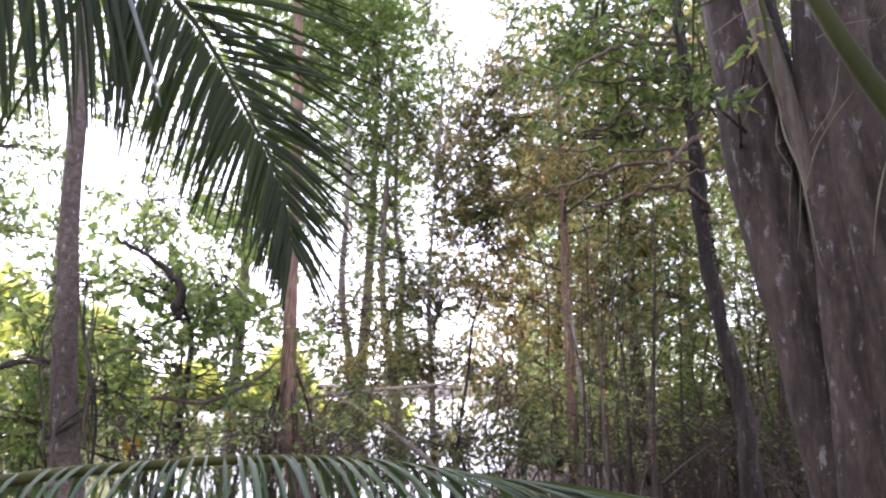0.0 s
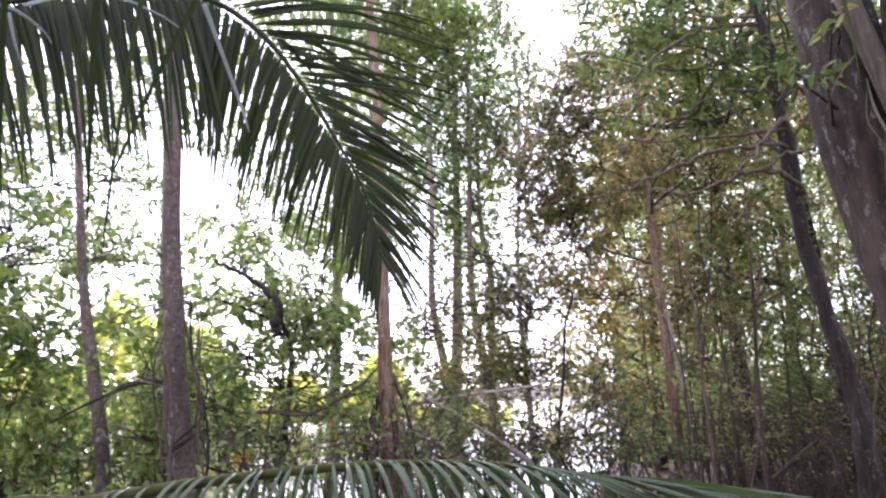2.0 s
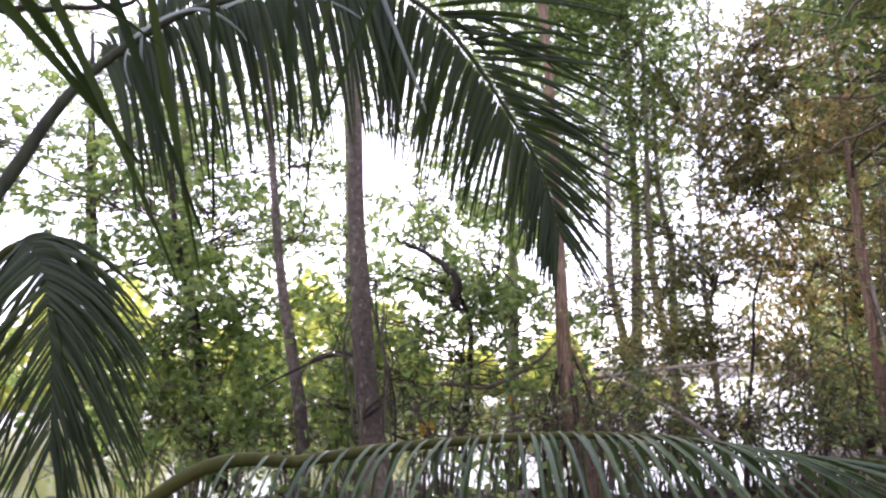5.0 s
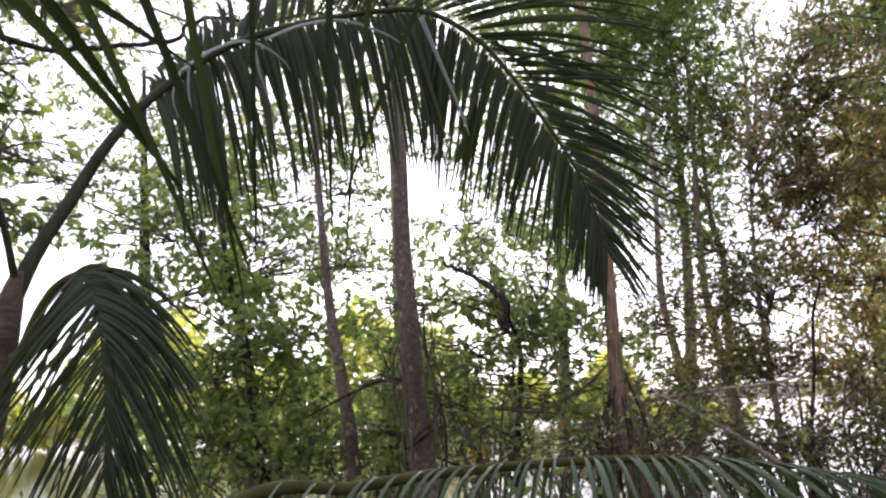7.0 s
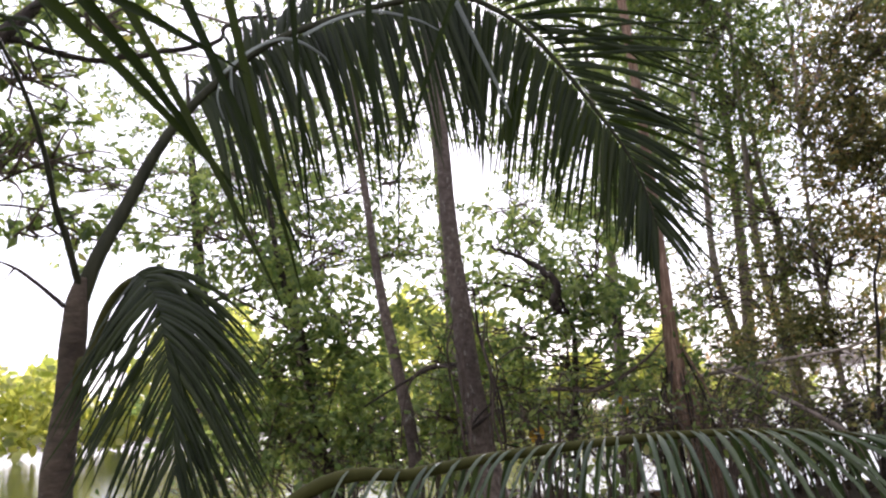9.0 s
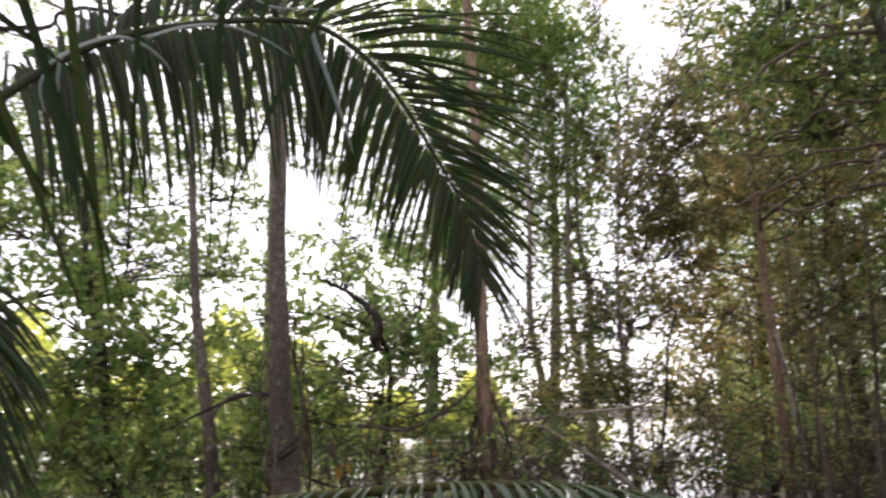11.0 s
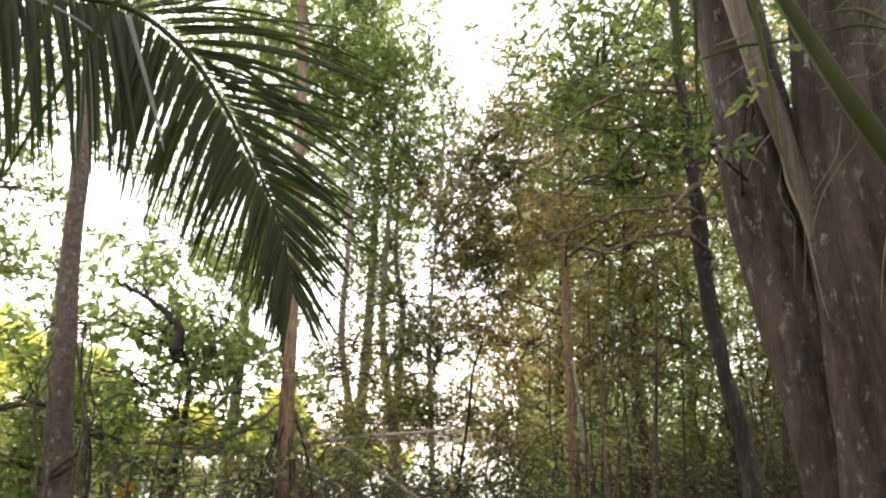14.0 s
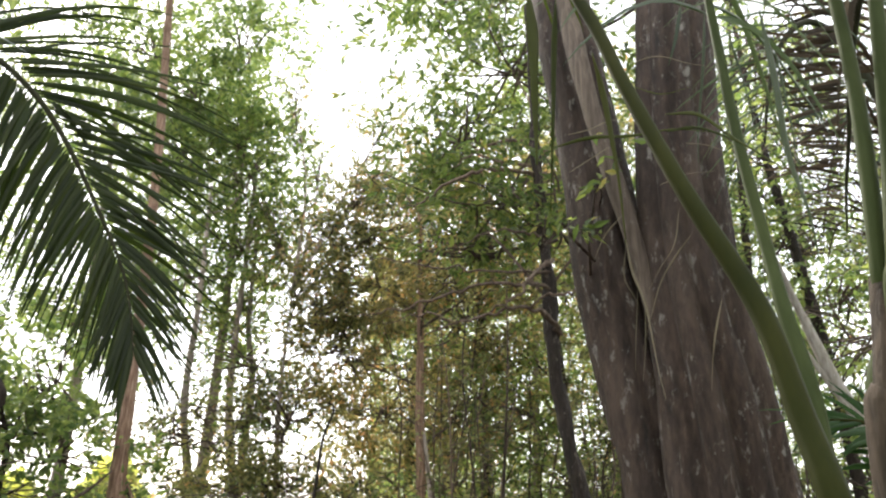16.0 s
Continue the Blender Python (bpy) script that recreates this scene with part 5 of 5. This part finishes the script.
# out-of-view leaf ring added to darken surfaces that face the viewer
n = 14000
az = np.radians(rng.uniform(68, 292, n))
dist = rng.uniform(9, 13, n)
at = np.stack([dist * np.sin(az), dist * np.cos(az), 6.5 * rng.uniform(0, 1, n)], 1)
v, f = leaves(at, rng.normal(size=at.shape), 0.34, 0.5, rng, True)
tagged(mesh_ob("unseen_leaf_screen", v, f, LEAF, smooth=False), "unseen ring of leaves added behind the viewer to block sky light", "trees", kind="stuff")

# small things by the water
def stick(name, label, pts, radii, mat, category="branch", sides=7):
    root = thing(name, pts[0], label, category)
    p, r = smooth_path(pts, radii, 6)
    v, f = tube(p, r, sides, 0.15, 6)
    mesh_ob("stem", v, f, mat, root).matrix_parent_inverse = Matrix.Translation(root.location).inverted()
    return root


stick("bare_sapling", "thin dark leafless sapling", [(0.12, 10.80, 0.05), (0.21, 10.80, 0.99), (0.34, 10.79, 1.81), (0.40, 10.79, 2.42), (0.53, 10.79, 2.84), (0.42, 10.79, 2.94)], [0.03, 0.026, 0.023, 0.019, 0.014, 0.006], BARK_DARK, "sapling")
stick("fallen_branch", "grey fallen branch slanting through the brush", [(-1.43, 10.07, 1.55), (-1.06, 10.01, 1.35), (-0.70, 9.94, 1.12), (-0.21, 9.87, 0.77), (-0.01, 9.87, 0.48)], [0.012, 0.022, 0.028, 0.032, 0.034], BARK_PALE)
stick("fallen_branch", "grey fallen branch lying across the brush", [(-2.04, 10.37, 1.43), (-1.48, 10.47, 1.51), (-0.76, 10.64, 1.59), (-0.02, 10.77, 1.66), (0.51, 10.86, 1.86)], [0.03, 0.027, 0.024, 0.02, 0.008], BARK_PALE)
stick("fallen_branch", "brown crooked branch among low leaves", [(-3.72, 8.82, 1.47), (-3.24, 9.01, 1.50), (-2.74, 9.27, 1.44), (-2.23, 9.51, 1.70), (-1.94, 9.68, 1.98)], [0.012, 0.02, 0.024, 0.02, 0.01], TWIG)
stick("fallen_branch", "dark branch reaching over the water", [(-5.08, 7.82, 1.49), (-4.74, 8.03, 1.69), (-4.42, 8.32, 1.86), (-4.09, 8.49, 1.88)], [0.01, 0.018, 0.022, 0.026], BARK_DARK)

grey_tree = next(o for o in bpy.data.objects if o.name == "grey_trunk_tree")
for pts, rad, mat, label in (([(-3.82, 7.81, 1.12), (-3.67, 7.86, 1.21), (-3.54, 7.94, 1.31)], [0.012, 0.022, 0.01], BARK_DARK, "dark slanting cut"),
                             ([(-3.80, 7.84, 1.33), (-3.76, 7.85, 1.26), (-3.78, 7.86, 1.18)], [0.018, 0.034, 0.012], BARK_PALE, "pale bare wood")):
    p, r = smooth_path(pts, rad, 5)
    v, f = tube(p, r, 8, 0.2, 8)
    mesh_ob("scar", v, f, mat, grey_tree, label).matrix_parent_inverse = Matrix.Translation(grey_tree.location).inverted()
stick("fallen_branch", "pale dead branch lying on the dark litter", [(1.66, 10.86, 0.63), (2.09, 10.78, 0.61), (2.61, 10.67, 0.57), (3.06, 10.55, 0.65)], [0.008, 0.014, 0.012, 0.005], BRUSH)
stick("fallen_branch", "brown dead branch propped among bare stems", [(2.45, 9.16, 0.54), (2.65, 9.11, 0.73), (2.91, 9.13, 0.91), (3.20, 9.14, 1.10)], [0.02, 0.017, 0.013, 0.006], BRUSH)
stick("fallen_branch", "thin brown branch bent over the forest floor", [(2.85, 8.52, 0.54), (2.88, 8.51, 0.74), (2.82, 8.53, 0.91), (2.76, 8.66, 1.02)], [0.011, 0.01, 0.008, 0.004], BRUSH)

rng = np.random.default_rng(150)
for label, pts, rad, mat in (("hanging vine", [(-3.59, 7.90, 2.68), (-3.58, 7.90, 2.22), (-3.48, 7.89, 1.78), (-3.40, 7.92, 1.34), (-3.41, 7.92, 0.82)], [0.01, 0.013, 0.015, 0.017, 0.018], BARK_DARK),
                             ("hanging vine", [(-3.85, 7.77, 2.21), (-3.76, 7.76, 1.77), (-3.77, 7.76, 1.34), (-3.69, 7.80, 0.82)], [0.008, 0.012, 0.013, 0.014], TWIG),
                             ("hanging vine", [(-3.37, 9.81, 2.94), (-3.23, 9.86, 2.38), (-3.22, 9.86, 1.83), (-3.09, 9.90, 1.03)], [0.006, 0.01, 0.01, 0.01], TWIG)):
    stick("vine", "thin woody vine hanging beside a trunk", pts, rad, mat, "vine", 6)
for pts, rad, mat in (([(-3.53, 7.85, 2.72), (-3.46, 7.83, 2.34), (-3.48, 7.76, 1.98), (-3.41, 7.79, 1.63), (-3.45, 7.77, 1.28), (-3.38, 7.80, 0.88)], [0.006, 0.011, 0.013, 0.014, 0.015, 0.016], TWIG),
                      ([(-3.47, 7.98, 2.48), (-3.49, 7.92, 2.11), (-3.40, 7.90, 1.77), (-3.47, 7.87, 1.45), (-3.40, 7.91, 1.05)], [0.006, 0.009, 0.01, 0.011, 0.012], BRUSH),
                      ([(-3.71, 7.77, 2.11), (-3.72, 7.71, 1.76), (-3.64, 7.69, 1.43), (-3.69, 7.67, 1.12), (-3.67, 7.68, 0.84)], [0.008, 0.014, 0.016, 0.016, 0.018], TWIG),
                      ([(-3.82, 7.72, 1.82), (-4.08, 7.58, 1.86), (-4.29, 7.52, 1.69), (-4.40, 7.52, 1.37), (-4.44, 7.50, 1.04)], [0.012, 0.014, 0.013, 0.011, 0.01], TWIG),
                      ([(-3.46, 8.10, 1.87), (-3.27, 8.28, 1.99), (-2.98, 8.60, 1.92), (-2.62, 9.03, 2.08)], [0.006, 0.01, 0.01, 0.006], TWIG)):
    stick("vine", "crooked woody vine tangled round a grey trunk", pts, rad, mat, "vine", 6)
for pts, rad, mat in (
        ([(-3.83, 7.82, 0.90), (-3.87, 7.83, 1.31), (-3.93, 7.80, 1.73), (-3.92, 7.79, 2.08), (-3.86, 7.81, 2.25), (-3.82, 7.82, 2.39)], [0.016, 0.015, 0.014, 0.012, 0.01, 0.006], TWIG),
        ([(-3.76, 7.79, 1.76), (-3.76, 7.79, 1.95), (-3.71, 7.80, 2.19), (-3.65, 7.81, 2.38), (-3.62, 7.81, 2.53), (-3.64, 7.76, 2.83)], [0.008, 0.01, 0.01, 0.01, 0.009, 0.006], BARK_GREY),
        ([(-3.55, 7.95, 0.89), (-3.56, 7.96, 1.15), (-3.55, 7.98, 1.47), (-3.53, 7.99, 1.71), (-3.58, 7.96, 2.01), (-3.63, 7.91, 2.34), (-3.67, 7.86, 2.67)], [0.013, 0.013, 0.014, 0.014, 0.013, 0.012, 0.008], TWIG),
        ([(-3.46, 7.98, 1.10), (-3.48, 7.99, 1.47), (-3.53, 7.97, 1.71)], [0.008, 0.01, 0.006], BARK_DARK),
        ([(-3.77, 7.75, 1.11), (-3.70, 7.79, 1.22), (-3.62, 7.83, 1.31), (-3.54, 7.87, 1.38), (-3.46, 7.91, 1.45)], [0.006, 0.011, 0.012, 0.011, 0.006], BARK_DARK)):
    stick("vine", "thin woody vine climbing a grey trunk", pts, rad, mat, "vine", 6)
root_tree = next(o for o in bpy.data.objects if o.name == "thin_grey_tree")
top_of_roots = np.array((-1.89, 9.79, 2.05))
for k in range(16):
    a = k / 16 * 2 * math.pi + rng.uniform(-0.2, 0.2)
    reach = rng.uniform(0.08, 0.5)
    foot = np.array([top_of_roots[0] + 0.05 + reach * math.cos(a), top_of_roots[1] + reach * math.sin(a), -0.15])
    start = top_of_roots + np.array([0, 0, rng.uniform(-0.35, 0.15)])
    mid = (start + foot) / 2 + np.array([0.3 * reach * math.cos(a), 0.3 * reach * math.sin(a), 0.15])
    p, r = smooth_path([start, mid, foot], [0.014, 0.012, 0.009], 6)
    v, f = tube(p, r, 6, 0.15, 6)
    mesh_ob("prop_root", v, f, BARK_MOTTLED if k % 3 else BARK_RED, root_tree).matrix_parent_inverse = Matrix.Translation(root_tree.location).inverted()
for k, (spot, size) in enumerate((((-3.40, 8.98, 1.09), 0.16), ((-2.52, 9.68, 1.25), 0.13), ((-2.54, 9.57, 1.34), 0.12), ((-3.41, 8.89, 1.07), 0.15))):
    v, f = leaves(np.array([spot]), np.array([[0.3 - 0.2 * k, -0.2, -1.0]]), size, 0.75, rng)
    leaf = thing("yellow_leaf", spot, "withered yellow leaf caught among green twigs", "leaf", "yellow leaves")
    mesh_ob("blade", v, f, LEAF_YELLOW, leaf).matrix_parent_inverse = Matrix.Translation(leaf.location).inverted()

# fallen leaves
rng = np.random.default_rng(160)
at = np.stack([rng.uniform(-9, 9, 9000), rng.uniform(-3, 14, 9000), np.zeros(9000)], 1)
at[:, 2] = [ground_height(x, y) + 0.015 for x, y, _ in at]
way = rng.normal(size=at.shape) * np.array([1, 1, 0.15])
v, f = leaves(at, way, 0.13, 0.5, rng)
tagged(mesh_ob("leaf_litter", v, f, LITTER, smooth=False), "brown dead leaves strewn over the forest floor", "leaf litter", kind="stuff")

# far bank, its sunlight painted into the pale yellow leaves
rng = np.random.default_rng(120)
n = 15000
az = np.radians(rng.uniform(-70, -2, n))
dist = rng.uniform(52, 62, n)
top = 5.5 + 2.2 * np.sin(az * 23) + 1.4 * np.sin(az * 61 + 1) - 4.6 * np.clip((np.degrees(az) + 21) / 7, 0, 1)
at = np.stack([dist * np.sin(az), dist * np.cos(az), 0.2 + top * rng.uniform(0, 1, n) ** 0.8], 1)
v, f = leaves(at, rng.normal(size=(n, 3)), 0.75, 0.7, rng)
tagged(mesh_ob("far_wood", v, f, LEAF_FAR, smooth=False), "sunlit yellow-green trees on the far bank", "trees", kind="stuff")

print("objects", len(bpy.data.objects))
